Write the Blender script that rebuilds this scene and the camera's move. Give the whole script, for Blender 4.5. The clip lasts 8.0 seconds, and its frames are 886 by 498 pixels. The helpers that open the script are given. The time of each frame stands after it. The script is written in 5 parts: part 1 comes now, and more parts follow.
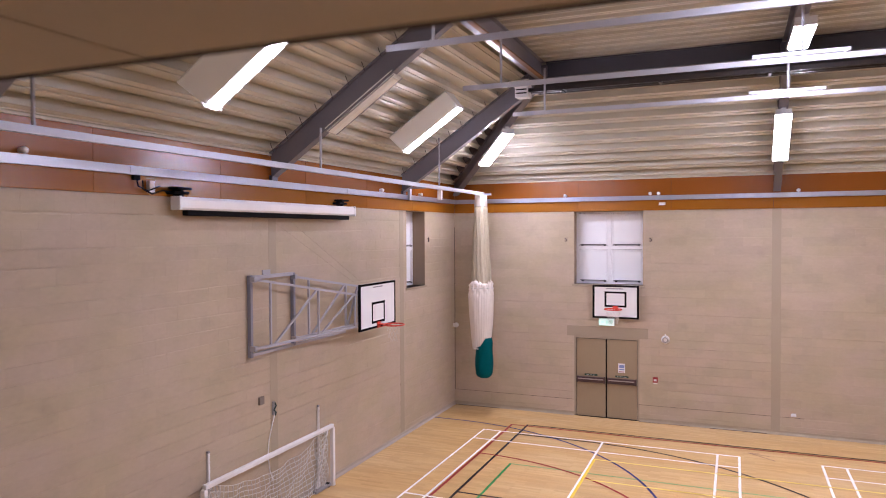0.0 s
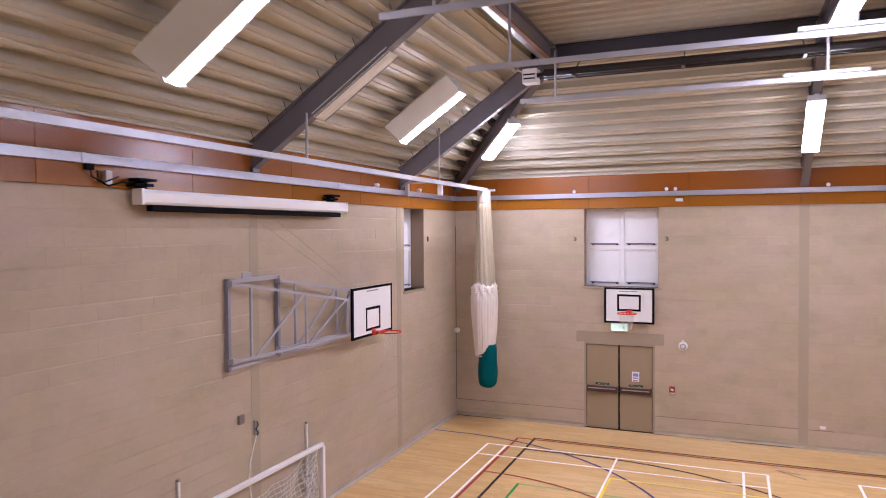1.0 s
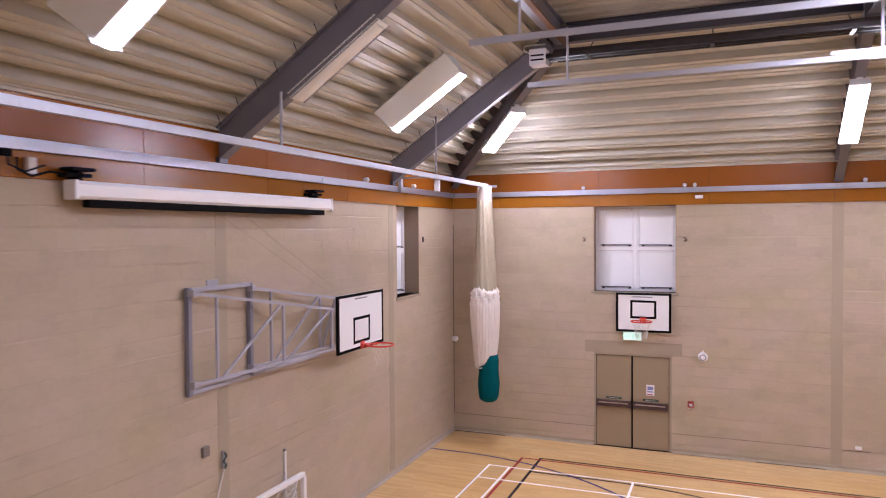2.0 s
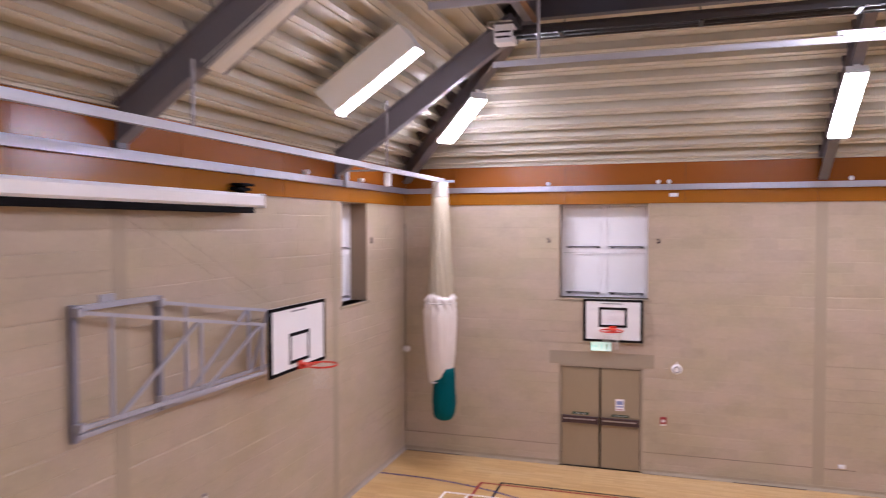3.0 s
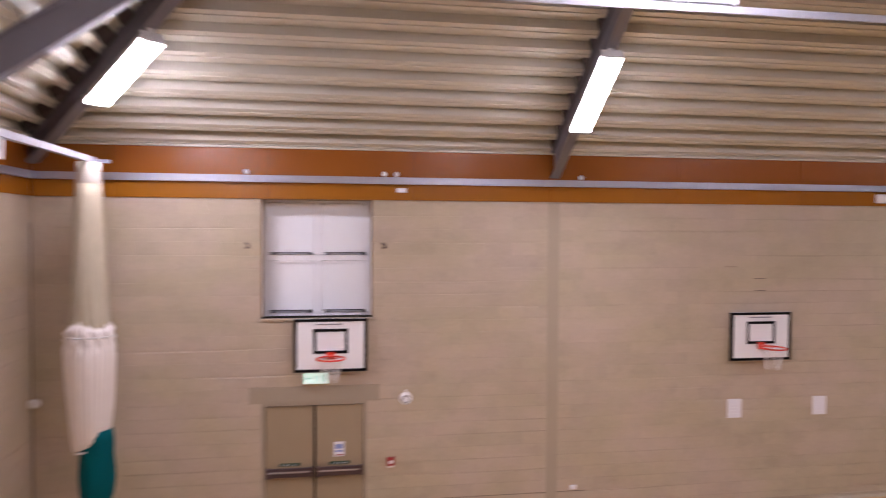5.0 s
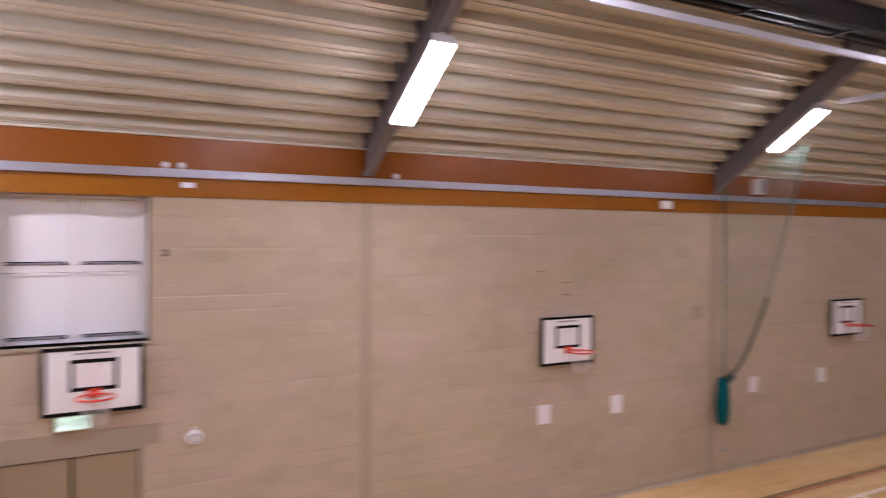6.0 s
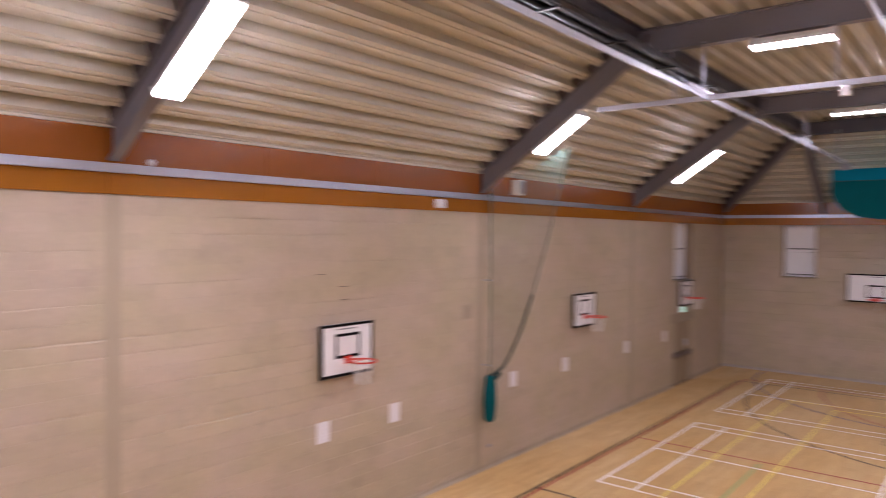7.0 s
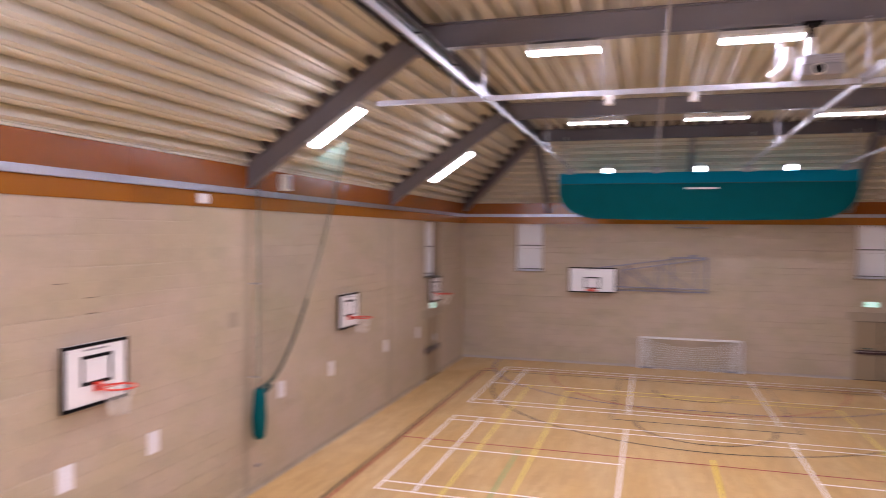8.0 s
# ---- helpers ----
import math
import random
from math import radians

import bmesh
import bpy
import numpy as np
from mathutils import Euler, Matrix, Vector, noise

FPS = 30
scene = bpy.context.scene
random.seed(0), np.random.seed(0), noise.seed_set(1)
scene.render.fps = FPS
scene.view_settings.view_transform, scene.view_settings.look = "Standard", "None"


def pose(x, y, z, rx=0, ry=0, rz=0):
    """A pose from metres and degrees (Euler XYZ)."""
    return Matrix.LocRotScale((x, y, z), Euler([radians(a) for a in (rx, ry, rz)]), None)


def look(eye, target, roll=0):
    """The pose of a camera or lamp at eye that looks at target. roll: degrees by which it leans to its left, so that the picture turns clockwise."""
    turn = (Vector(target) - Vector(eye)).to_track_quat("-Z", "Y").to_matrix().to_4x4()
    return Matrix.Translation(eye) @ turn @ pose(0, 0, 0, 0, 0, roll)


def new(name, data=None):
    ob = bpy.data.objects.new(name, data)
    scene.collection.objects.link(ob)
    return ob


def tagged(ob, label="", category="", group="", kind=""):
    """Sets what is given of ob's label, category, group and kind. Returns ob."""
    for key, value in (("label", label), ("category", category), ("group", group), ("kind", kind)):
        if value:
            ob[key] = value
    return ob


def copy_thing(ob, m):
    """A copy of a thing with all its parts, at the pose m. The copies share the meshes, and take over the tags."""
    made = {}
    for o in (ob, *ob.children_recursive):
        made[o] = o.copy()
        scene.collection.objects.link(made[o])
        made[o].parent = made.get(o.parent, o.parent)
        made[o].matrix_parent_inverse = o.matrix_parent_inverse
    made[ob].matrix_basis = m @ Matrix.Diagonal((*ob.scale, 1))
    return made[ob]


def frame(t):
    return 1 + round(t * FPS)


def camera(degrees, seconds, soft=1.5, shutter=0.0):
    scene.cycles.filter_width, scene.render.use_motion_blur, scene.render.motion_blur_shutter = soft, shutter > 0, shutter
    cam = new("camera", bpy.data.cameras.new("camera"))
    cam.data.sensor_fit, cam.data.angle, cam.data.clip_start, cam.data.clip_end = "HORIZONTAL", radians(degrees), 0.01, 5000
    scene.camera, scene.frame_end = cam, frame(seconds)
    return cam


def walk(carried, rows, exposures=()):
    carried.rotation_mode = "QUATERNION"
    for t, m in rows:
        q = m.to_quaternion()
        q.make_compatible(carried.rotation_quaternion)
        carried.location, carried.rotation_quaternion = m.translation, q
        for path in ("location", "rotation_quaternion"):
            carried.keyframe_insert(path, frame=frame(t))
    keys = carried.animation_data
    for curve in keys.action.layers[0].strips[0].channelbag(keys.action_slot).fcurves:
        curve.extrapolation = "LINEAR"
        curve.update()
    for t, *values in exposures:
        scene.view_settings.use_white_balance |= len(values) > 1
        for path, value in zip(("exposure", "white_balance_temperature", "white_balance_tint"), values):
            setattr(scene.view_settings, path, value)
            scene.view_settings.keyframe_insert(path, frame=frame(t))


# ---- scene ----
cam = camera(64.3, 8.0, soft=1.0, shutter=0.9)
PATH = [
    (0, (0.183, 0.253, 5.133), (-0.582, 2.1, 5.083), -0.3),
    (0.5, (-0.085, 0.826, 5.117), (-0.847, 2.674, 5.066), -0.3),
    (1, (-0.374, 1.468, 5.1), (-1.135, 3.317, 5.05), -0.4),
    (2.5, (-1.347, 3.651, 5.143), (-2.061, 5.519, 5.086), -0.3),
    (3, (-1.687, 4.42, 5.199), (-2.296, 6.324, 5.134), -0.1),
    (3.5, (-2.077, 5.201, 5.21), (-2.461, 7.162, 5.146), 0.0),
    (4, (-2.403, 5.986, 5.224), (-2.549, 7.98, 5.16), 0.2),
    (5.5, (-3.044, 8.378, 5.143), (-2.426, 10.279, 5.101), 0.3),
    (6, (-3.225, 9.176, 5.156), (-2.262, 10.928, 5.116), 0.4),
    (6.5, (-3.3, 9.991, 5.172), (-2.01, 11.519, 5.133), 0.5),
    (7, (-3.25, 10.758, 5.205), (-1.688, 12.008, 5.161), 0.6),
    (7.5, (-3.131, 11.457, 5.196), (-1.358, 12.381, 5.155), 0.4),
    (8, (-2.979, 12.074, 5.224), (-1.062, 12.639, 5.18), 0.5),
]
walk(cam, [(t, look(eye, target, roll)) for t, eye, target, roll in PATH], exposures=[(0.0, 0.08, 6050, 11), (3.0, -0.02, 6150, 12), (4.0, -0.12, 6280, 12), (5.5, -0.18, 6390, 12), (6.5, -0.04, 6380, 12), (7.2, 0.19, 6360, 12), (8.0, 0.47, 6250, 12)])

# ---- world and light levels ----
world = bpy.data.worlds.new("night")
scene.world = world
world.use_nodes = True
world.node_tree.nodes["Background"].inputs[0].default_value = (0.5, 0.6, 0.8, 1)
world.node_tree.nodes["Background"].inputs[1].default_value = 0.02
LAMP = 127.0
LAMP_COLOUR = (0.95, 0.89, 1.05, 1)

# ---- the hall in numbers ----
X0, X1, Y0, Y1 = -7.5, 25.95, 1.45, 19.68      # inner wall faces
CX, CY = 9.22, 10.62                           # middle of the courts
BAND0, BAND1 = 5.66, 6.50                      # fascia panels
RUN, PITCH, EAVE, TOP = 3.6, 0.68, 6.52, 8.97  # sloped soffit, flat soffit
FRAMES = (1.04, 9.08, 17.02)                   # portal frames along the hall
END_RAFTERS = (16.1, 10.75, 5.15)              # rafters of the end slopes


# ---- materials ----
def material(name, colour, rough=0.6, metal=0.0, grain=0.0, grain_scale=40.0, blotch=0.0, blotch_scale=1.2,
             bump=0.0, bump_scale=120.0, tint=0.0, stretch=(1, 1, 1), coat=0.0, spec=0.5, mid=0.0, mid_scale=2.5, alt=None, alt_scale=0.7, even=False, marks=0.0, marks_scale=5.0):
    m = bpy.data.materials.new(name)
    m.use_nodes = True
    nt, N = m.node_tree, m.node_tree.nodes
    b = N["Principled BSDF"]
    b.inputs["Roughness"].default_value = rough
    b.inputs["Metallic"].default_value = metal
    b.inputs["Coat Weight"].default_value = coat
    b.inputs["Specular IOR Level"].default_value = spec
    b.inputs["Base Color"].default_value = (*colour, 1)
    if not (grain or blotch or bump or tint):
        return m
    geo = N.new("ShaderNodeNewGeometry")
    mapping = N.new("ShaderNodeMapping")
    mapping.inputs["Scale"].default_value = stretch
    nt.links.new(geo.outputs["Position"], mapping.inputs["Vector"])
    value = None

    def add(socket, amount):
        nonlocal value
        node = N.new("ShaderNodeMath")
        node.operation = "MULTIPLY_ADD"
        nt.links.new(socket, node.inputs[0])
        node.inputs[1].default_value = 2 * amount
        if value is None:
            node.inputs[2].default_value = 1 - amount
        else:
            shift = N.new("ShaderNodeMath")
            shift.operation = "SUBTRACT"
            nt.links.new(value, shift.inputs[0])
            shift.inputs[1].default_value = amount
            nt.links.new(shift.outputs[0], node.inputs[2])
        value = node.outputs[0]

    def noise_at(scale, detail):
        n = N.new("ShaderNodeTexNoise")
        n.inputs["Scale"].default_value = scale
        n.inputs["Detail"].default_value = detail
        nt.links.new(mapping.outputs[0], n.inputs["Vector"])
        return n.outputs[0]

    if grain:
        add(noise_at(grain_scale, 3), grain)
    if mid:
        add(noise_at(mid_scale, 4), mid)
    if blotch:
        add(noise_at(blotch_scale, 5), blotch)
    if tint:
        info = N.new("ShaderNodeObjectInfo")
        both = N.new("ShaderNodeMath")
        both.operation = "ADD"
        nt.links.new(info.outputs["Random"], both.inputs[0])
        nt.links.new(geo.outputs["Random Per Island"], both.inputs[1])
        part_of = N.new("ShaderNodeMath")
        part_of.operation = "FRACT"
        nt.links.new(both.outputs[0], part_of.inputs[0])
        add(part_of.outputs[0], tint)
    if marks:
        worn = N.new("ShaderNodeMapRange")
        worn.inputs["From Min"].default_value, worn.inputs["From Max"].default_value = 0.60, 0.72
        worn.inputs["To Min"].default_value, worn.inputs["To Max"].default_value = 1.0, 1.0 - marks
        nt.links.new(noise_at(marks_scale, 7), worn.inputs["Value"])
        both = N.new("ShaderNodeMath")
        both.operation = "MULTIPLY"
        nt.links.new(value, both.inputs[0])
        nt.links.new(worn.outputs["Result"], both.inputs[1])
        value = both.outputs[0]
    if value is not None:
        mul = N.new("ShaderNodeVectorMath")
        mul.operation = "SCALE"
        mul.inputs[0].default_value = colour
        nt.links.new(value, mul.inputs["Scale"])
        if alt:
            mix = N.new("ShaderNodeMix")
            mix.data_type = "RGBA"
            ramp = N.new("ShaderNodeMapRange")
            ramp.inputs["From Min"].default_value, ramp.inputs["From Max"].default_value = 0.38, 0.62
            nt.links.new(noise_at(alt_scale, 6), ramp.inputs["Value"])
            nt.links.new(ramp.outputs["Result"], mix.inputs["Factor"])
            mix.inputs["A"].default_value, mix.inputs["B"].default_value = (*colour, 1), (*alt, 1)
            nt.links.new(mix.outputs["Result"], mul.inputs[0])
        nt.links.new(mul.outputs[0], b.inputs["Base Color"])
        gloss = N.new("ShaderNodeMath")
        gloss.operation = "MULTIPLY"
        gloss.inputs[1].default_value = rough
        nt.links.new(value, gloss.inputs[0])
        if not even:
            nt.links.new(gloss.outputs[0], b.inputs["Roughness"])
    if bump:
        bn = N.new("ShaderNodeBump")
        bn.inputs["Strength"].default_value = bump
        bn.inputs["Distance"].default_value = 0.004
        nt.links.new(noise_at(bump_scale, 4), bn.inputs["Height"])
        nt.links.new(bn.outputs[0], b.inputs["Normal"])
    return m


def glowing(name, colour, strength):
    m = bpy.data.materials.new(name)
    m.use_nodes = True
    b = m.node_tree.nodes["Principled BSDF"]
    b.inputs["Base Color"].default_value = (0.8, 0.8, 0.8, 1)
    b.inputs["Emission Color"].default_value = colour
    b.inputs["Emission Strength"].default_value = strength
    return m


def sheer(name, colour, cover):
    """A net too fine to show its strands."""
    m = bpy.data.materials.new(name)
    m.use_nodes = True
    b = m.node_tree.nodes["Principled BSDF"]
    b.inputs["Base Color"].default_value = (*colour, 1)
    b.inputs["Roughness"].default_value = 0.8
    b.inputs["Alpha"].default_value = cover
    return m


BLOCK = material("painted_blockwork", (0.478, 0.382, 0.295), 0.5, alt=(0.446, 0.366, 0.254), alt_scale=0.8, marks=0.08, marks_scale=1.4, grain=0.07, grain_scale=11, mid=0.08, mid_scale=1.7, blotch=0.09, blotch_scale=0.42, bump=0.5, bump_scale=160, tint=0.035, stretch=(1, 1, 1.9))
COLUMN = material("column_paint", (0.392, 0.322, 0.232), 0.55, grain=0.05, grain_scale=30, blotch=0.06, bump=0.2)
SOFFIT = material("gallery_soffit_paint", (0.508, 0.418, 0.312), 0.6, grain=0.04, blotch=0.06)
RENDER_DARK = material("grey_brown_plastic", (0.197, 0.164, 0.139), 0.5, blotch=0.06)
# Smooth reveal plaster, its brown deepened to carry the shade of the recess.
REVEAL = material("shade_toned_reveal_plaster", (0.27, 0.195, 0.13), 0.6, grain=0.05, blotch=0.08, blotch_scale=2, bump=0.2)
RENDER = material("lintel_render", (0.357, 0.293, 0.215), 0.7, grain=0.05, blotch=0.05, bump=0.3)
FLOOR = material("sprung_wood_floor", (0.650, 0.440, 0.216), 0.26, alt=(0.62, 0.392, 0.165), alt_scale=0.5, grain=0.06, grain_scale=9, mid=0.06, mid_scale=2.0, blotch=0.08, blotch_scale=0.3, stretch=(0.5, 1.5, 1), even=True, bump=0.05)


def strip_boards(m, width, length, depth):
    """Narrow floor strips along x, each of its own tone, laid into a finished material."""
    nt, N = m.node_tree, m.node_tree.nodes
    b = N["Principled BSDF"]
    geo = N.new("ShaderNodeNewGeometry")
    tones = []
    for w, l, k in ((width, length, depth), (width * 7.3, length * 2.1, depth * 0.4)):
        brick = N.new("ShaderNodeTexBrick")
        brick.inputs["Scale"].default_value = 1.0
        brick.inputs["Brick Width"].default_value, brick.inputs["Row Height"].default_value = l, w
        brick.inputs["Mortar Size"].default_value = 0.0008
        brick.offset = 0.37
        brick.inputs["Color1"].default_value, brick.inputs["Color2"].default_value = (1 - k, 1 - 1.15 * k, 1 - 1.5 * k, 1), (1 + 0.5 * k, 1 + 0.5 * k, 1 + 0.4 * k, 1)
        brick.inputs["Mortar"].default_value = (0.8, 0.74, 0.66, 1)
        nt.links.new(geo.outputs["Position"], brick.inputs["Vector"])
        tones.append(brick.outputs["Color"])
    socket = b.inputs["Base Color"].links[0].from_socket
    for tone in tones:
        mul = N.new("ShaderNodeVectorMath")
        mul.operation = "MULTIPLY"
        nt.links.new(socket, mul.inputs[0])
        nt.links.new(tone, mul.inputs[1])
        socket = mul.outputs[0]
    nt.links.new(socket, b.inputs["Base Color"])


strip_boards(FLOOR, 0.068, 0.62, 0.10)
SKIRT_BROWN = material("scuffed_skirting_paint", (0.361, 0.295, 0.213), 0.6, grain=0.12, blotch=0.25, blotch_scale=2)
SKIRT = material("skirting_paint", (0.410, 0.353, 0.295), 0.6, grain=0.06, blotch=0.1, blotch_scale=3)
DARK_GAP = material("dark_joint", (0.05, 0.035, 0.03), 0.8)
FASCIA = material("orange_laminate", (0.272, 0.082, 0.010), 0.2, grain=0.03, grain_scale=20, blotch=0.10, blotch_scale=0.8, tint=0.05, spec=0.4)
# Same laminate for the lower row, with stronger light put into its colour.
FASCIA_LOW = material("orange_laminate_lit_tone", (0.323, 0.116, 0.010), 0.22, grain=0.03, grain_scale=20, blotch=0.10, blotch_scale=0.8, tint=0.05, spec=0.4)
GALV = material("galvanised_steel", (0.48, 0.48, 0.525), 0.36, 0.85, grain=0.06, grain_scale=30, blotch=0.07, blotch_scale=4)
RAIL = material("satin_aluminium", (0.43, 0.43, 0.47), 0.5, 0.3, grain=0.04, blotch=0.05, blotch_scale=3)
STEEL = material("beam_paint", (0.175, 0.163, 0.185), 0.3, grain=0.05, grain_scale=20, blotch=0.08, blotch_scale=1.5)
# Darker copy of the beam steel: shade painted into eaves beams and far purlin.
STEEL_DARK_SHADED = material("dark_and_shaded_steel", (0.090, 0.086, 0.105), 0.45, grain=0.05, grain_scale=20, blotch=0.1, blotch_scale=1.5)
DECK = material("cream_roof_deck", (0.603, 0.563, 0.471), 0.4, grain=0.04, grain_scale=30, blotch=0.06, blotch_scale=1.1)
RIB_DARK = material("dark_clip_and_trough_shade", (0.09, 0.072, 0.068), 0.9, grain=0.2, grain_scale=20)
RUST = material("rusted_flange", (0.22, 0.11, 0.05), 0.7, grain=0.2, grain_scale=15)
LIT = glowing("lit_diffuser", LAMP_COLOUR, LAMP)
LIT_WEDGE = glowing("lit_wedge_diffuser", LAMP_COLOUR, LAMP * 0.62)
# Second and third frame lamps are set weaker to darken the far end.
LIT_MID_FRAME = glowing("lit_mid_frame_diffuser", LAMP_COLOUR, LAMP * 0.86)
LIT_FAR_FRAME = glowing("lit_far_frame_diffuser", LAMP_COLOUR, LAMP * 0.42)
LIT_SMALL = glowing("lit_bulkhead_diffuser", LAMP_COLOUR, LAMP * 0.36)
HOUSING = material("lamp_housing", (0.70, 0.69, 0.69), 0.5, blotch=0.04)
UNLIT = material("aged_lamp_cover", (0.84, 0.82, 0.76), 0.45, blotch=0.06)
WHITE = material("white_paint", (0.83, 0.81, 0.82), 0.4, grain=0.02, blotch=0.03, blotch_scale=3)
COOL_WHITE = material("cool_white_enamel", (0.76, 0.80, 0.82), 0.35, blotch=0.03, blotch_scale=3)
PANE = material("white_window_panel", (0.85, 0.85, 0.88), 0.3, blotch=0.04, blotch_scale=2)
WINFRAME = material("window_frame_paint", (0.85, 0.84, 0.87), 0.4, blotch=0.04)
BLACK = material("black_paint", (0.008, 0.007, 0.008), 0.8, spec=0.05)
RING = material("orange_red_steel", (0.70, 0.045, 0.02), 0.4)
NETCORD = material("white_cord", (0.68, 0.66, 0.64), 0.8)
FRAMEPAINT = material("grey_frame_paint", (0.405, 0.396, 0.450), 0.45, grain=0.04, blotch=0.06, blotch_scale=3)
DOOR = material("door_laminate", (0.320, 0.244, 0.156), 0.45, grain=0.04, grain_scale=12, blotch=0.05, stretch=(3, 3, 0.5))
BRONZE = material("brown_push_bar", (0.075, 0.045, 0.05), 0.35, 0.3)
CHROME = material("worn_metal", (0.5, 0.46, 0.48), 0.3, 0.9)
TEAL = material("teal_fabric", (0.0, 0.083, 0.096), 0.7, spec=0.08, grain=0.08, grain_scale=30, blotch=0.12, blotch_scale=2.5, bump=0.3, bump_scale=60)
TEAL_LIGHT = material("teal_fabric_band", (0.0, 0.155, 0.24), 0.65, spec=0.08, grain=0.06, blotch=0.08, blotch_scale=2)
CANVAS = material("white_canvas", (0.78, 0.71, 0.66), 0.5, grain=0.04, blotch=0.05, blotch_scale=6, bump=0.4, bump_scale=30)
COLLAR = material("cream_webbing", (0.56, 0.51, 0.44), 0.8, grain=0.05, blotch=0.05, blotch_scale=6)
CREAM_CORD = material("cream_cord", (0.50, 0.43, 0.31), 0.85)
GATHERED = material("gathered_cream_net", (0.47, 0.405, 0.295), 0.9, grain=0.18, grain_scale=60, stretch=(1, 1, 0.12), bump=0.8, bump_scale=40)
NET_GREEN = sheer("fine_green_net", (0.05, 0.11, 0.085), 0.16)
NET_VEIL = sheer("fine_teal_net", (0.02, 0.30, 0.30), 0.15)
ROPE_GREEN = material("green_rope", (0.07, 0.14, 0.11), 0.8)
ROPE = material("dark_green_rope", (0.03, 0.06, 0.055), 0.8)
RED = material("red_plastic", (0.32, 0.03, 0.03), 0.4)
PAPER = material("white_paper", (0.80, 0.78, 0.82), 0.7)
SIGN_GREEN = material("green_sign", (0.006, 0.045, 0.022), 0.5)
SIGN_BLUE = material("blue_sign", (0.22, 0.28, 0.55), 0.5)
EXIT = glowing("lit_exit_face", (0.5, 1.0, 0.82, 1), 0.85)
EXIT_MARK = glowing("lit_exit_mark", (0.05, 0.5, 0.33, 1), 0.4)
HOOD = material("dark_heater_hood", (0.032, 0.025, 0.025), 0.55, 0.0, grain=0.1, blotch=0.2, blotch_scale=2)
BLACK_TUBE = material("black_heater_tube", (0.02, 0.018, 0.018), 0.3, 0.5)
POSTPAINT = material("dark_grey_post_paint", (0.230, 0.230, 0.289), 0.45, grain=0.04, blotch=0.08, blotch_scale=3)
GREY_PLASTIC = material("grey_plastic", (0.30, 0.29, 0.31), 0.5)


def line_paint(name, colour):
    return material(name, colour, 0.6, grain=0.08, grain_scale=30, blotch=0.16, blotch_scale=2, spec=0.1)


L_WHITE = line_paint("white_line", (0.88, 0.82, 0.79))
L_RED = line_paint("red_line", (0.27, 0.03, 0.022))
L_BLACK = line_paint("black_line", (0.022, 0.014, 0.013))
L_BLUE = line_paint("blue_line", (0.03, 0.03, 0.13))
L_YELLOW = line_paint("yellow_line", (0.77, 0.56, 0.06))
L_GREEN = line_paint("green_line", (0.05, 0.27, 0.07))
L_GREEN_WORN = line_paint("worn_green_line", (0.20, 0.33, 0.12))
L_YELLOW_WORN = line_paint("worn_yellow_line", (0.75, 0.56, 0.11))


# ---- mesh helpers ----
def box(bm, x0, x1, y0, y1, z0, z1, bevel=0.0):
    m = Matrix.Translation(((x0 + x1) / 2, (y0 + y1) / 2, (z0 + z1) / 2)) @ Matrix.Diagonal((abs(x1 - x0), abs(y1 - y0), abs(z1 - z0), 1))
    v = bmesh.ops.create_cube(bm, size=1, matrix=m)["verts"]
    if bevel:
        e = list({e for w in v for e in w.link_edges})
        bmesh.ops.bevel(bm, geom=e, offset=bevel, segments=2, profile=0.5, affect="EDGES")
    return bm


def rod(bm, p0, p1, r, seg=8, r2=None):
    a, b = Vector(p0), Vector(p1)
    q = (b - a).to_track_quat("Z", "Y").to_matrix().to_4x4()
    m = Matrix.Translation((a + b) / 2) @ q
    bmesh.ops.create_cone(bm, cap_ends=True, segments=seg, radius1=r, radius2=r if r2 is None else r2, depth=(b - a).length, matrix=m)
    return bm


def bar(bm, p0, p1, w, h, up=(0, 0, 1)):
    """A square tube from p0 to p1, w wide and h high."""
    a, b = Vector(p0), Vector(p1)
    d = (b - a).normalized()
    side = d.cross(Vector(up)).normalized()
    top = side.cross(d).normalized()
    vs = [[bm.verts.new(p + side * sx * w / 2 + top * sz * h / 2) for sx, sz in ((-1, -1), (1, -1), (1, 1), (-1, 1))] for p in (a, b)]
    bm.faces.new(vs[0][::-1])
    bm.faces.new(vs[1])
    for i in range(4):
        j = (i + 1) % 4
        bm.faces.new((vs[0][i], vs[0][j], vs[1][j], vs[1][i]))
    return bm


def sweep(bm, p0, p1, outline, up=(0, 0, 1)):
    """A closed outline of (side, up) pairs carried from p0 to p1."""
    a, b = Vector(p0), Vector(p1)
    d = (b - a).normalized()
    side = d.cross(Vector(up)).normalized()
    top = side.cross(d).normalized()
    vs = [[bm.verts.new(p + side * x + top * z) for x, z in outline] for p in (a, b)]
    n = len(outline)
    for i in range(n):
        j = (i + 1) % n
        bm.faces.new((vs[0][i], vs[0][j], vs[1][j], vs[1][i]))
    bm.faces.new(vs[0][::-1])
    bm.faces.new(vs[1])
    return bm


def path_tube(bm, points, r, seg=6):
    for a, b in zip(points, points[1:]):
        if (Vector(a) - Vector(b)).length > 1e-4:
            rod(bm, a, b, r, seg)
    return bm


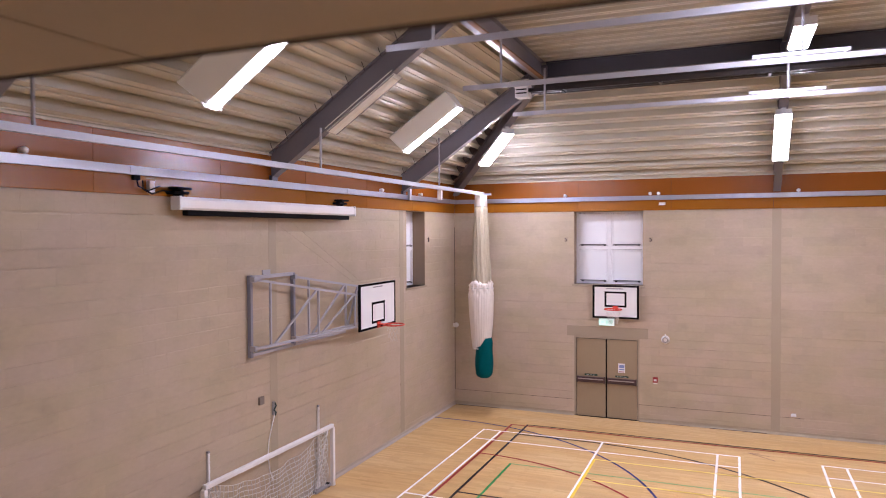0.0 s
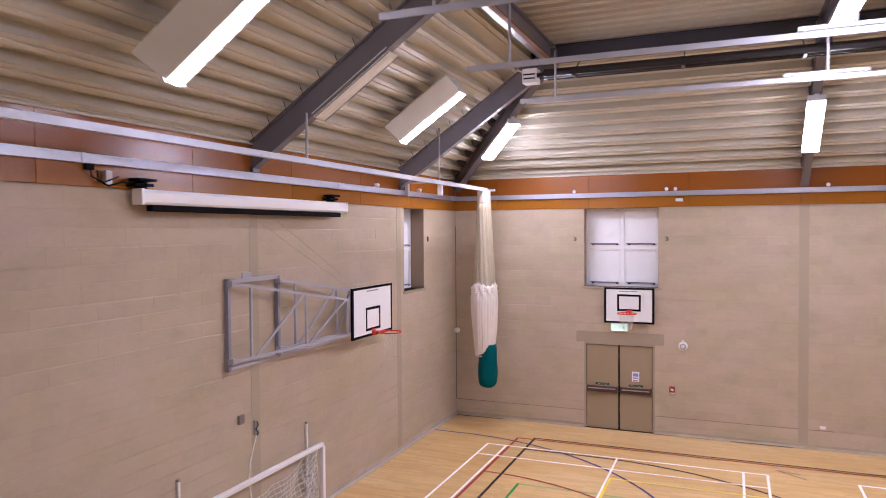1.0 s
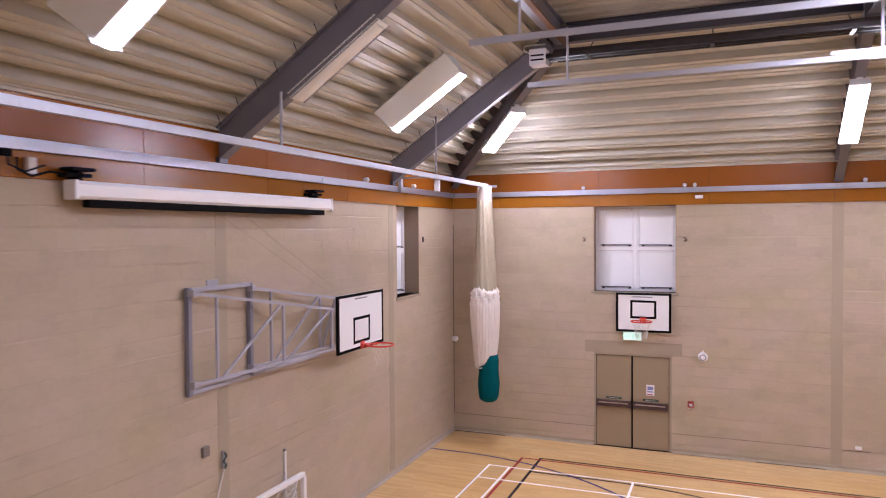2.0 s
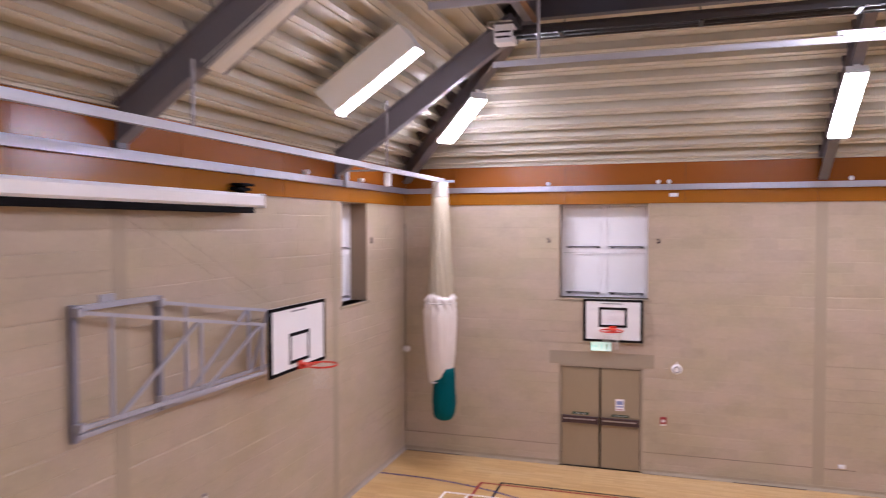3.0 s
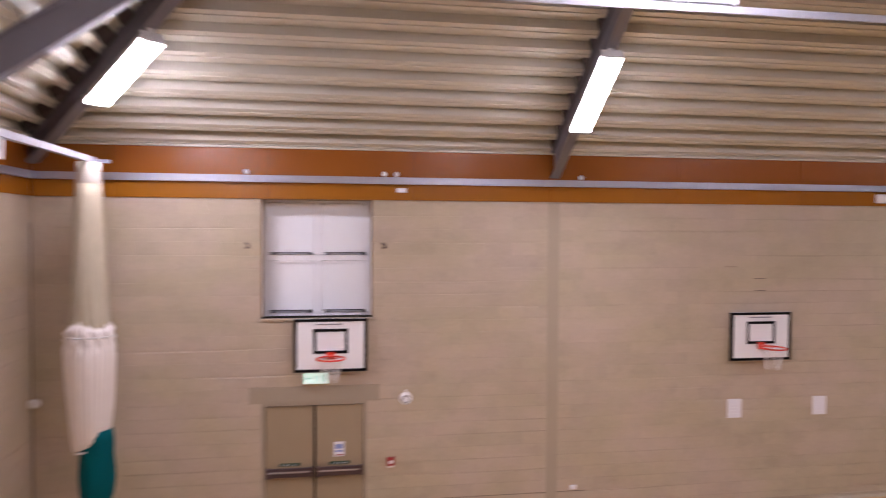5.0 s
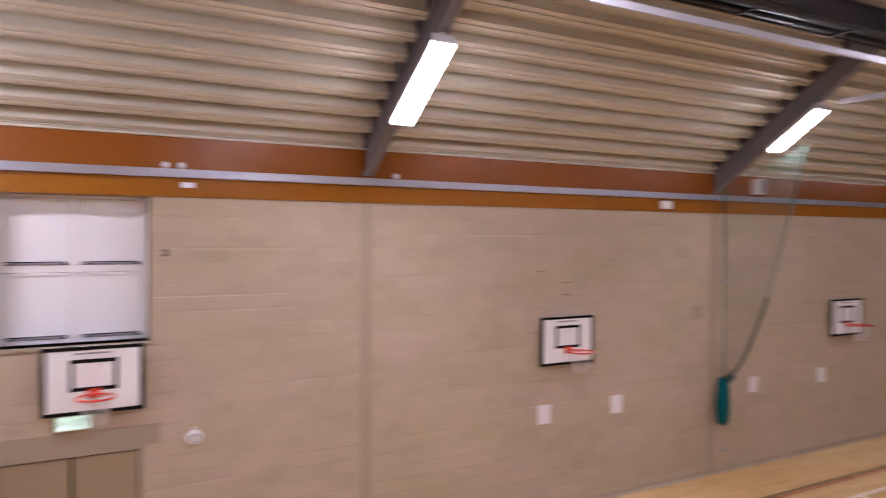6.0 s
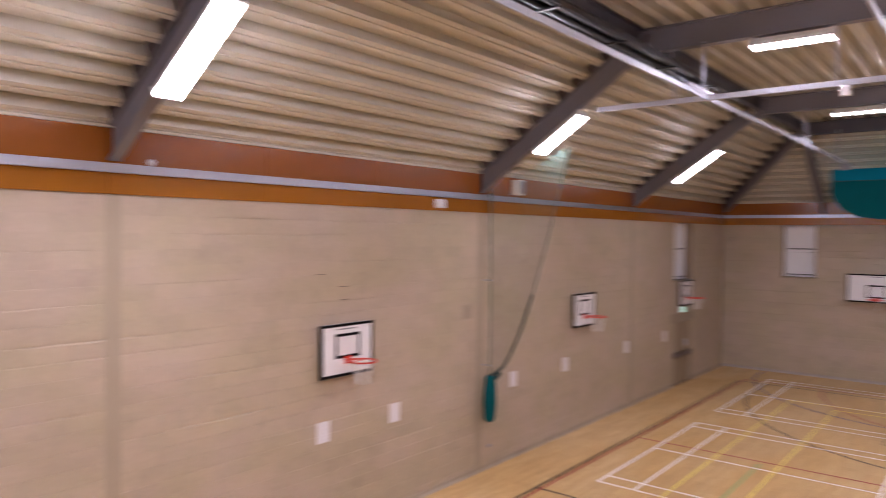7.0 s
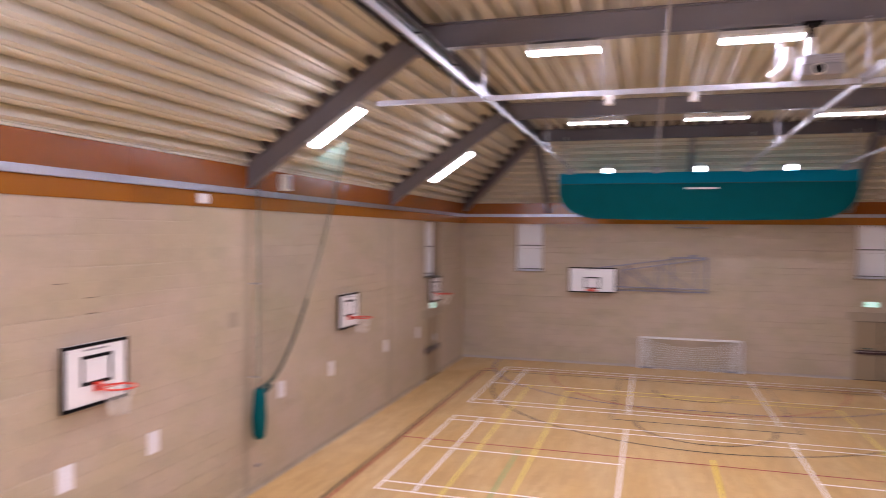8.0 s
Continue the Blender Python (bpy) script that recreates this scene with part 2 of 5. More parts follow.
def ring(bm, centre, radius, r, steps=28, seg=8):
    cx, cy, cz = centre
    grid = []
    for i in range(steps):
        a = 2 * math.pi * i / steps
        row = []
        for j in range(seg):
            b = 2 * math.pi * j / seg
            k = radius + r * math.cos(b)
            row.append(bm.verts.new((cx + k * math.cos(a), cy + k * math.sin(a), cz + r * math.sin(b))))
        grid.append(row)
    for i in range(steps):
        for j in range(seg):
            bm.faces.new((grid[i][j], grid[(i + 1) % steps][j], grid[(i + 1) % steps][(j + 1) % seg], grid[i][(j + 1) % seg]))
    return bm


def lathe(bm, profile, steps=24, shape=None, centre=(0, 0)):
    """Rings of (z, radius) round the z axis; shape(angle, z) scales a ring's radius."""
    rows = []
    for z, r in profile:
        row = []
        for i in range(steps):
            a = 2 * math.pi * i / steps
            k = r * (shape(a, z) if shape else 1)
            row.append(bm.verts.new((centre[0] + k * math.cos(a), centre[1] + k * math.sin(a), z)))
        rows.append(row)
    for p, q in zip(rows, rows[1:]):
        for i in range(steps):
            j = (i + 1) % steps
            bm.faces.new((p[i], p[j], q[j], q[i]))
    bm.faces.new(rows[0][::-1])
    bm.faces.new(rows[-1])
    return bm


def link(name, bm, mat, parent=None, smooth=False):
    bmesh.ops.recalc_face_normals(bm, faces=bm.faces)
    me = bpy.data.meshes.new(name)
    bm.to_mesh(me)
    bm.free()
    me.materials.append(mat)
    if smooth:
        me.polygons.foreach_set("use_smooth", [True] * len(me.polygons))
    ob = new(name, me)
    ob.parent = parent
    return ob


def part(name, bm, mat, parent, label="", smooth=False):
    return tagged(link(name, bm, mat, parent, smooth), label)


def thing(name, m, label, category, group="", kind=""):
    ob = new(name)
    ob.matrix_basis = m
    ob.empty_display_size = 0.1
    return tagged(ob, label, category, group, kind)


def B():
    return bmesh.new()


NORTH = lambda x, z=0, out=0: pose(x, Y1 - out, z, 0, 0, 0)        # local x along the wall, -y into the hall
WEST = lambda y, z=0, out=0: pose(X0 + out, y, z, 0, 0, 90)
EAST = lambda y, z=0, out=0: pose(X1 - out, y, z, 0, 0, -90)


# ---- floor ----
floor = tagged(link("floor", box(B(), X0 - 0.5, X1 + 0.5, Y0 - 3.5, Y1 + 0.5, -0.2, 0), FLOOR), "pale tan sprung timber sports hall floor", "floor", kind="structure")

# ---- walls ----
THICK, JOINT, UPRIGHT, BW, BH = 0.45, 0.0012, 0.0009, 0.45, 0.225


def spans(a, b, cuts):
    """The stretches of a..b left over by the cuts."""
    out, at = [], a
    for c, d in sorted(cuts):
        if c > at:
            out.append((at, min(c, b)))
        at = max(at, d)
    if at < b:
        out.append((at, b))
    return [s for s in out if s[1] - s[0] > 0.02]


def ledge(r, x):
    """How far the paint has left the bed joint open above a block, 0 to 1, in long uneven runs along a course."""
    patch = min(1.0, max(0.0, 0.5 + 0.9 * math.sin(0.8 * x + 0.45 * r + 1) + 0.4 * math.sin(2.1 * x - 0.3 * r)))
    return (0.42 + 0.58 * patch) * min(1.0, max(0.0, 0.30 + 0.55 * math.sin(r * 2.9 + x * (0.4 + 0.13 * (r % 5))) + 0.4 * math.sin(r * 7.7 + x * 1.3)))


def wall(name, m, length, openings, single, label):
    """A block wall on the local plane y = 0, from x = 0 to length; openings are (x0, x1, z0, z1); blocks in the stretch single are objects of their own."""
    bm = B()
    us = sorted({-THICK, length + THICK, *[v for o in openings for v in o[:2]]})
    zs = sorted({0.0, 6.6, *[v for o in openings for v in o[2:]]})
    for u0, u1 in zip(us, us[1:]):
        for z0, z1 in zip(zs, zs[1:]):
            if not any(o[0] <= u0 + 1e-4 and u1 <= o[1] + 1e-4 and o[2] <= z0 + 1e-4 and z1 <= o[3] + 1e-4 for o in openings):
                box(bm, u0, u1, 0, THICK, z0, z1)
    ob = tagged(link(name, bm, BLOCK), label, "wall", kind="structure")
    ob.matrix_basis = m

    def corners(x0, x1, z0, z1, proud, k=0.003):
        c, low = 0.003 + 2.4 * k, 0.001 + 1.2 * k
        z1 -= 1.5 * k
        return [(x0, -proud + 0.0006, z0), (x1, -proud + 0.0006, z0), (x1, -proud + k, z1), (x0, -proud + k, z1),
                (x0, -proud, z0 + low), (x1, -proud, z0 + low), (x1, -proud, z1 - c), (x0, -proud, z1 - c),
                (x0, 0, z0), (x1, 0, z0), (x1, 0, z1), (x0, 0, z1)]

    quads = [(4, 5, 6, 7), (0, 1, 5, 4), (1, 2, 6, 5), (2, 3, 7, 6), (3, 0, 4, 7), (8, 9, 1, 0), (10, 11, 3, 2), (9, 10, 2, 1), (11, 8, 0, 3)]
    whole = []
    for proud, k in ((0.0090, 0.0008), (0.0092, 0.0030), (0.0094, 0.0050), (0.0096, 0.0070), (0.0098, 0.0088)):
        me = bpy.data.meshes.new("block")
        me.from_pydata(corners(0, BW - UPRIGHT, 0, BH - JOINT, proud, k), [], quads)
        me.materials.append(BLOCK)
        whole.append(me)
    verts, faces, singles = [], [], []
    rows = int(BAND0 / BH)
    for r in range(rows):
        z0 = r * BH
        z1 = z0 + BH - JOINT if r < rows - 1 else BAND0 - 0.002
        cuts = [(o[0], o[1]) for o in openings if o[2] < z1 - 0.01 and o[3] > z0 + 0.01]
        for a, b in spans(0.004, length - 0.004, cuts):
            k = math.floor((a - (r % 2) * BW / 2) / BW)
            x = k * BW + (r % 2) * BW / 2
            while x < b:
                p, q = max(x, a), min(x + BW - UPRIGHT, b)
                if q - p > 0.03:
                    if single[0] <= p < single[1] and q - p > BW - UPRIGHT - 1e-4 and r < rows - 1 and len(singles) < 300:
                        singles.append((p, z0))
                    else:
                        n = len(verts)
                        worn = ledge(r, p)
                        verts += corners(p, q, z0, z1, 0.0090 + 0.0009 * random.random(), 0.0008 + 0.0080 * worn)
                        faces += [tuple(n + i for i in f) for f in quads]
                x += BW
    me = bpy.data.meshes.new("blockwork")
    me.from_pydata(verts, [], faces)
    me.materials.append(BLOCK)
    rest = new("blockwork", me)
    rest.parent = ob
    tagged(rest, kind="stuff")
    return ob, whole, singles


WIN_N1, DOOR_N1 = (-3.93, -2.08, 3.66, BAND0), (-3.93, -2.17, 0.0, 2.22)
WIN_N2, DOOR_N2 = (20.6, 22.4, 3.66, BAND0), (20.62, 22.4, 0.0, 2.22)
WIN_W = (16.36, 17.51, 3.70, BAND0)
WIN_E1, WIN_E2, DOOR_E = (16.32, 17.46, 3.70, BAND0), (3.74, 4.88, 3.70, BAND0), (3.16, 4.92, 0.0, 2.2)
GALLERY = (-3.5, 3.5, 3.9, 5.52)
north_ops = [(o[0] - X0, o[1] - X0, o[2], o[3]) for o in (WIN_N1, DOOR_N1, WIN_N2, DOOR_N2)]
west_ops = [(o[0] - Y0, o[1] - Y0, o[2], o[3]) for o in (WIN_W,)]
east_ops = [(Y1 - o[1], Y1 - o[0], o[2], o[3]) for o in (WIN_E1, WIN_E2, DOOR_E)]
wall_north, block_n, single_n = wall("wall_north", pose(X0, Y1, 0), X1 - X0, north_ops, (6.6, 12.2), "beige painted concrete block wall of a sports hall")
wall_west, block_w, single_w = wall("wall_west", pose(X0, Y0, 0, 0, 0, 90), Y1 - Y0, west_ops, (7.0, 12.4), "beige painted concrete block end wall")
wall_east, block_e, single_e = wall("wall_east", pose(X1, Y1, 0, 0, 0, -90), Y1 - Y0, east_ops, (0, 0), "beige painted concrete block end wall")

bm = B()
for a, b, c, d in ((X0 - THICK, GALLERY[0], 0, 6.6), (GALLERY[1], X1 + THICK, 0, 6.6), (GALLERY[0], GALLERY[1], 0, GALLERY[2]), (GALLERY[0], GALLERY[1], GALLERY[3], 6.6)):
    box(bm, a, b, Y0 - 0.3, Y0, c, d)
wall_south = tagged(link("wall_south", bm, BLOCK), "beige painted block wall with a viewing gallery opening", "wall", kind="structure")
bm = B()
box(bm, -4.0, 4.0, Y0 - 3.3, Y0 - 0.3, 3.5, 3.7)
box(bm, -4.2, -4.0, Y0 - 3.3, Y0 - 0.3, 3.5, 5.7)
box(bm, 4.0, 4.2, Y0 - 3.3, Y0 - 0.3, 3.5, 5.7)
box(bm, -4.2, 4.2, Y0 - 3.5, Y0 - 3.3, 3.5, 5.7)
tagged(link("wall_gallery", bm, RENDER), "plain painted walls of the viewing gallery", "wall", kind="structure")
bm = B()
for x0, x1 in ((-4.0, -2.5), (-2.5, -1.0), (-1.0, 0.5), (0.5, 2.0), (2.0, 4.0)):
    box(bm, x0 + 0.003, x1 - 0.003, Y0 - 3.3, Y0 - 0.02, GALLERY[3] - 0.008, GALLERY[3] - 0.001)
box(bm, -4.0, 4.0, Y0 - 3.3, Y0 - 0.3, GALLERY[3], GALLERY[3] + 0.1)
tagged(link("ceiling_gallery", bm, SOFFIT), "beige panelled soffit over the gallery", "ceiling", kind="structure")
tagged(link("trim", box(B(), GALLERY[0], GALLERY[1], Y0 - 0.02, Y0 + 0.006, GALLERY[3] - 0.011, GALLERY[3] + 0.03, 0.003), DARK_GAP), "dark brown edge trim under the opening", "trim", kind="structure")

# columns set flush into the block walls, each under a rafter
for x in FRAMES:
    ob = tagged(link("column", box(B(), 0, 0.21, -0.0125, 0.0, 0.0, BAND0, 0.003), COLUMN), "flush darker beige painted column strip", "column", "columns", "structure")
    ob.matrix_basis = pose(x, Y1, 0)
for y in (10.66, 15.97):
    ob = tagged(link("column", box(B(), 0, 0.22, -0.012, 0.0, 0.0, BAND0, 0.003), COLUMN), "flush darker beige painted column strip", "column", "columns", "structure")
    ob.matrix_basis = pose(X0, y, 0, 0, 0, 90)

# skirting and the dark course line above the two lowest courses
for nm, m, length, cuts in (("north", pose(X0, Y1, 0), X1 - X0, [o[:2] for o in north_ops if o[2] == 0]), ("west", pose(X0, Y0, 0, 0, 0, 90), Y1 - Y0, []), ("east", pose(X1, Y1, 0, 0, 0, -90), Y1 - Y0, [o[:2] for o in east_ops if o[2] == 0])):
    bm, bd = B(), B()
    for a, b in spans(0.02, length - 0.02, cuts):
        outline = [(0.0, 0.0), (-0.045, 0.0), (-0.04, 0.015), (-0.015, 0.05), (-0.012, 0.10), (0.0, 0.105)]
        sweep(bm, (a, -0.006, 0.0), (b, -0.006, 0.0), [(-x, z) for x, z in outline])
        if a < 9.3:
            box(bd, a, min(b, 9.3), -0.0115, 0, 2 * BH - 0.006, 2 * BH + 0.001)
        # Short dark dashes of random length along the foot of the north skirting.
        dash = a
        while nm == "north" and dash < min(b, 11.0) - 2.5:
            end = dash + random.uniform(0.5, 2.2)
            box(bd, dash, end, -0.062, -0.052, 0.001, random.uniform(0.005, 0.014))
            dash = end + random.uniform(0.1, 1.2)
    ob = tagged(link("baseboard", bm, SKIRT_BROWN if nm == "north" else SKIRT), "worn scuffed coved skirting", "skirting", kind="structure")
    ob.matrix_basis = m
    if nm == "north":
        ob = tagged(link("trim", bd, DARK_GAP), "dark damp-course line low on the wall", "trim", kind="structure")
        ob.matrix_basis = m
    else:
        bd.free()

# the open movement joint in the corner and short runs of lost pointing
tagged(link("trim", box(B(), X0 + 0.0045, X0 + 0.021, Y1 - 0.0145, Y1 - 0.0045, 0.45, 5.25), DARK_GAP), "open dark movement joint in the corner of the walls", "joint", kind="structure")
bm = B()
for x, width, z in ((4.50, 0.22, 4.5), (5.06, 0.24, 4.275), (5.10, 0.2, 4.05)):
    box(bm, x, x + width, Y1 - 0.0115, Y1 - 0.001, z - 0.005, z + 0.003)
tagged(link("trim", bm, DARK_GAP), "short dark runs of lost pointing between the blocks", "joint", kind="structure")

# orange fascia panels above the block walls, two rows to a bay
for m, length, first in ((pose(X0, Y1, 0), X1 - X0, 1.25), (pose(X0, Y0, 0, 0, 0, 90), Y1 - Y0, 0.62), (pose(X1, Y1, 0, 0, 0, -90), Y1 - Y0, 1.25), (pose(X1, Y0, 0, 0, 0, 180), X1 - X0, 1.25)):
    run = tagged(link("fascia", box(B(), 0.03, length - 0.03, -0.004, 0, BAND0 + 0.005, BAND1), DARK_GAP), "orange-brown laminate fascia panels under the roof", "fascia", kind="structure")
    run.matrix_basis = m
    breaks = [0.03] + [first + 2.44 * k for k in range(int((length - first) / 2.44) + 1) if first + 2.44 * k < length - 0.2] + [length - 0.03]
    for at, end in zip(breaks, breaks[1:]):
        for z0, z1 in ((BAND0, 5.955), (5.96, BAND1)):
            part("fascia_panel", box(B(), at + 0.003, end - 0.003, -0.03, -0.004, z0 + 0.003, z1 - 0.003, 0.003), FASCIA if z0 > 5.9 else FASCIA_LOW, run)
    tagged(part("edge_strip", box(B(), 0.03, length - 0.03, -0.045, 0, BAND1, BAND1 + 0.035, 0.003), DECK, run), "cream metal edge strip")

# galvanised channel fixed along the fascia
for m, a, b in ((pose(X0, Y1, 0), 0.05, X1 - X0 - 0.05), (pose(X0, Y0, 0, 0, 0, 90), 0.3, Y1 - Y0 - 0.12), (pose(X1, Y1, 0, 0, 0, -90), 0.12, Y1 - Y0 - 0.3)):
    bm = B()
    lip = [(0.03, 0), (0.10, 0), (0.10, 0.02), (0.095, 0.02), (0.095, 0.09), (0.10, 0.09), (0.10, 0.115), (0.03, 0.115)]
    at = a
    while at < b - 0.1:
        end = min(at + 5.8, b)
        sweep(bm, (at, 0, 5.935), (end - 0.004, 0, 5.935), lip)
        box(bm, end - 0.06, end - 0.002, -0.104, -0.02, 5.932, 6.055, 0.003)
        at = end
    ob = tagged(link("trim", bm, GALV), "galvanised steel channel along the fascia", "channel", kind="structure")
    ob.matrix_basis = m


# ---- roof ----
def profile_points(length):
    pts, s = [], 0.0
    shape = ((0.0, 0.0), (0.056, 0.0), (0.062, 0.02), (0.086, 0.02), (0.092, 0.0), (0.148, 0.0), (0.168, 0.175), (0.352, 0.175))
    while s < length:
        pts += [(s + a, h) for a, h in shape if s + a < length]
        s += 0.372
    return pts + [(length, pts[-1][1])]


def soffit(name, m, run, at_eave, at_top, slope, label):
    """Ribbed sheet: ribs along local x from at_eave to at_top (start, end at each edge), rising along local y."""
    length = run * math.sqrt(1 + slope * slope)
    c, s = 1 / math.sqrt(1 + slope * slope), slope / math.sqrt(1 + slope * slope)
    verts, faces = [], []
    for d, h in profile_points(length):
        f = d / length
        a = at_eave[0] + f * (at_top[0] - at_eave[0])
        b = at_eave[1] + f * (at_top[1] - at_eave[1])
        y, z = d * c - h * s, d * s + h * c
        verts += [(a, y, z), (b, y, z)]
    for i in range(0, len(verts) - 2, 2):
        faces.append((i, i + 1, i + 3, i + 2))
    me = bpy.data.meshes.new(name)
    me.from_pydata(verts, [], faces)
    me.materials.append(DECK)
    ob = new(name, me)
    ob.matrix_basis = m
    mod = ob.modifiers.new("sheet", "SOLIDIFY")
    mod.thickness, mod.offset = 0.004, 1.0
    return tagged(ob, label, "ceiling", kind="structure")


LX, LY = X1 - X0, Y1 - Y0
sloped = "cream ribbed metal roof soffit, sloping"
soffit("ceiling_north", pose(X1, Y1, EAVE, 0, 0, 180), RUN, (0, LX), (RUN, LX - RUN), PITCH, sloped)
soffit("ceiling_south", pose(X0, Y0, EAVE, 0, 0, 0), RUN, (0, LX), (RUN, LX - RUN), PITCH, sloped)
soffit("ceiling_west", pose(X0, Y1, EAVE, 0, 0, -90), RUN, (0, LY), (RUN, LY - RUN), PITCH, sloped)
soffit("ceiling_east", pose(X1, Y0, EAVE, 0, 0, 90), RUN, (0, LY), (RUN, LY - RUN), PITCH, sloped)
soffit("ceiling_flat", pose(X0 + RUN, Y0 + RUN, TOP, 0, 0, 0), LY - 2 * RUN, (0, LX - 2 * RUN), (0, LX - 2 * RUN), 0.0, "cream ribbed metal roof soffit, level")

# Unseen slab above the sheets, added to keep stray light out.
tagged(link("ceiling_cover", box(B(), X0 - 0.4, X1 + 0.4, Y0 - 0.4, Y1 + 0.4, 9.3, 9.4), DARK_GAP), "dark unseen slab added over the ribbed sheets to stop light leaks", "ceiling", kind="structure")


def ibeam(p0, p1, depth, width, mat=STEEL, label="dark grey painted steel roof beam"):
    """p0 and p1 run along the underside."""
    t, w = 0.022, 0.012
    o = [(-width / 2, 0), (width / 2, 0), (width / 2, t), (w, t), (w, depth - t), (width / 2, depth - t), (width / 2, depth), (-width / 2, depth), (-width / 2, depth - t), (-w, depth - t), (-w, t), (-width / 2, t)]
    return tagged(link("roof_beam", sweep(B(), p0, p1, o), mat), label, "roof beam", "roof steelwork", "structure")


# Dark plug that fills a sheet trough in place of the shade there.
fm = bpy.data.meshes.new("rib_filler")
fm.from_pydata([(w, d, h) for w in (-0.045, 0.045) for d, h in ((0.158, -0.02), (0.176, 0.168), (0.344, 0.168), (0.362, -0.02))], [],
               [(0, 1, 2, 3), (7, 6, 5, 4), (0, 4, 5, 1), (1, 5, 6, 2), (2, 6, 7, 3), (3, 7, 4, 0)])
fm.materials.append(RIB_DARK)


clip_mesh = bpy.data.meshes.new("rib_clip")
clip_mesh.from_pydata([(w, d, h) for w in (-0.004, 0.004) for d, h in ((0.13, -0.05), (0.139, -0.05), (0.178, 0.11), (0.168, 0.11))], [],
                      [(0, 1, 2, 3), (7, 6, 5, 4), (0, 4, 5, 1), (1, 5, 6, 2), (2, 6, 7, 3), (3, 7, 4, 0)])
clip_mesh.materials.append(RIB_DARK)


def clips(beam, m):
    """Dark sheet clips beside a sloping rafter, one to a rib."""
    for k in range(11):
        ob = new("rib_clip", clip_mesh)
        ob.parent = beam
        ob.matrix_basis = m @ pose(0, 0, 0, math.degrees(math.atan(PITCH)), 0, 0) @ pose(0, k * 0.372, 0)


def trough_shades(beam, m):
    """Dark plugs added as shade in the sheet's troughs above a sloping rafter; m sets local y up the slope."""
    for k in range(11):
        ob = new("rib_filler", fm)
        ob.parent = beam
        ob.matrix_basis = m @ pose(0, 0, 0, math.degrees(math.atan(PITCH)), 0, 0) @ pose(0, k * 0.372, 0)


def hip_trough_shades(beam, m, side):
    """The same shade plugs where the troughs meet a hip, stepping inwards as they climb."""
    for k in range(11):
        ob = new("rib_filler", fm)
        ob.parent = beam
        run = (k * 0.372 + 0.26) / math.sqrt(1 + PITCH * PITCH)
        ob.matrix_basis = m @ pose(side * (run + 0.12), 0, 0, math.degrees(math.atan(PITCH)), 0, 0) @ pose(0, k * 0.372, 0) @ Matrix.Diagonal((2.4, 1, 1, 1))


BEAM, RD = 8.52, 0.39
KY0, KY1, KX0, KX1 = Y0 + RUN, Y1 - RUN, X0 + RUN, X1 - RUN
cosp = 1 / math.sqrt(1 + PITCH * PITCH)
drop = RD / cosp


def under(d):
    return EAVE + PITCH * d - drop


for x in [f + 0.105 for f in FRAMES]:
    trough_shades(ibeam((x, Y1 - 0.05, under(0.05)), (x, KY1 + 0.1, under(RUN - 0.1)), RD, 0.17), pose(x - 0.05, Y1, EAVE, 0, 0, 180))
    ibeam((x, Y0 + 0.05, under(0.05)), (x, KY0 - 0.1, under(RUN - 0.1)), RD, 0.17)
    ibeam((x, KY0, BEAM), (x, KY1, BEAM), TOP - BEAM - 0.004, 0.18)
for y in END_RAFTERS:
    end_beam = ibeam((X0 + 0.05, y, under(0.05)), (KX0 - 0.1, y, under(RUN - 0.1)), RD, 0.17)
    part("foot_plate", box(B(), X0 + 0.032, X0 + 0.10, y - 0.085, y + 0.085, 6.055, under(0.05) + 0.06, 0.006), STEEL_DARK_SHADED, end_beam, "dark steel foot plate")
    clips(end_beam, pose(X0, y - 0.10, EAVE, 0, 0, -90))
    ibeam((X1 - 0.05, y, under(0.05)), (KX1 + 0.1, y, under(RUN - 0.1)), RD, 0.17)
for x, kx, y, ky in ((X0, KX0, Y1, KY1), (X1, KX1, Y1, KY1), (X0, KX0, Y0, KY0), (X1, KX1, Y0, KY0)):
    sx, sy = (1 if kx > x else -1), (1 if ky > y else -1)
    hip_beam = ibeam((x + 0.06 * sx, y + 0.06 * sy, under(0.06) + 0.08), (kx - 0.05 * sx, ky - 0.05 * sy, under(RUN - 0.05) + 0.08), RD - 0.06, 0.19, label="dark grey painted steel hip rafter")
    if y == Y1:
        hip_trough_shades(hip_beam, pose(x, Y1, EAVE, 0, 0, 180), -sx)
        hip_trough_shades(hip_beam, pose(x, Y1, EAVE, 0, 0, -90 * sx), sx)
for y in (KY0, KY1):
    for a, b in zip((KX0, *[f + 0.105 for f in FRAMES]), (*[f + 0.105 for f in FRAMES], KX1)):
        ibeam((a + 0.1, y, BEAM + 0.08), (b - 0.1, y, BEAM + 0.08), TOP - BEAM - 0.09, 0.17, STEEL_DARK_SHADED, "steel eaves beam, shade put into its near-black colour")
for x in (KX0, KX1):
    # The purlin at KX1 is coloured darker for the shade past the last lamps.
    end_purlin = ibeam((x, KY0 + 0.1, BEAM + 0.03), (x, KY1 - 0.1, BEAM + 0.03), TOP - BEAM - 0.04, 0.17, STEEL if x == KX0 else STEEL_DARK_SHADED)
    # Trough shade plugs again, in a row along the end purlin.
    for k in range(int((KY1 - KY0) / 0.372) - 1):
        ob = new("rib_filler", fm)
        ob.parent = end_purlin
        ob.matrix_basis = pose(x - 0.02, KY0 + k * 0.372, TOP)
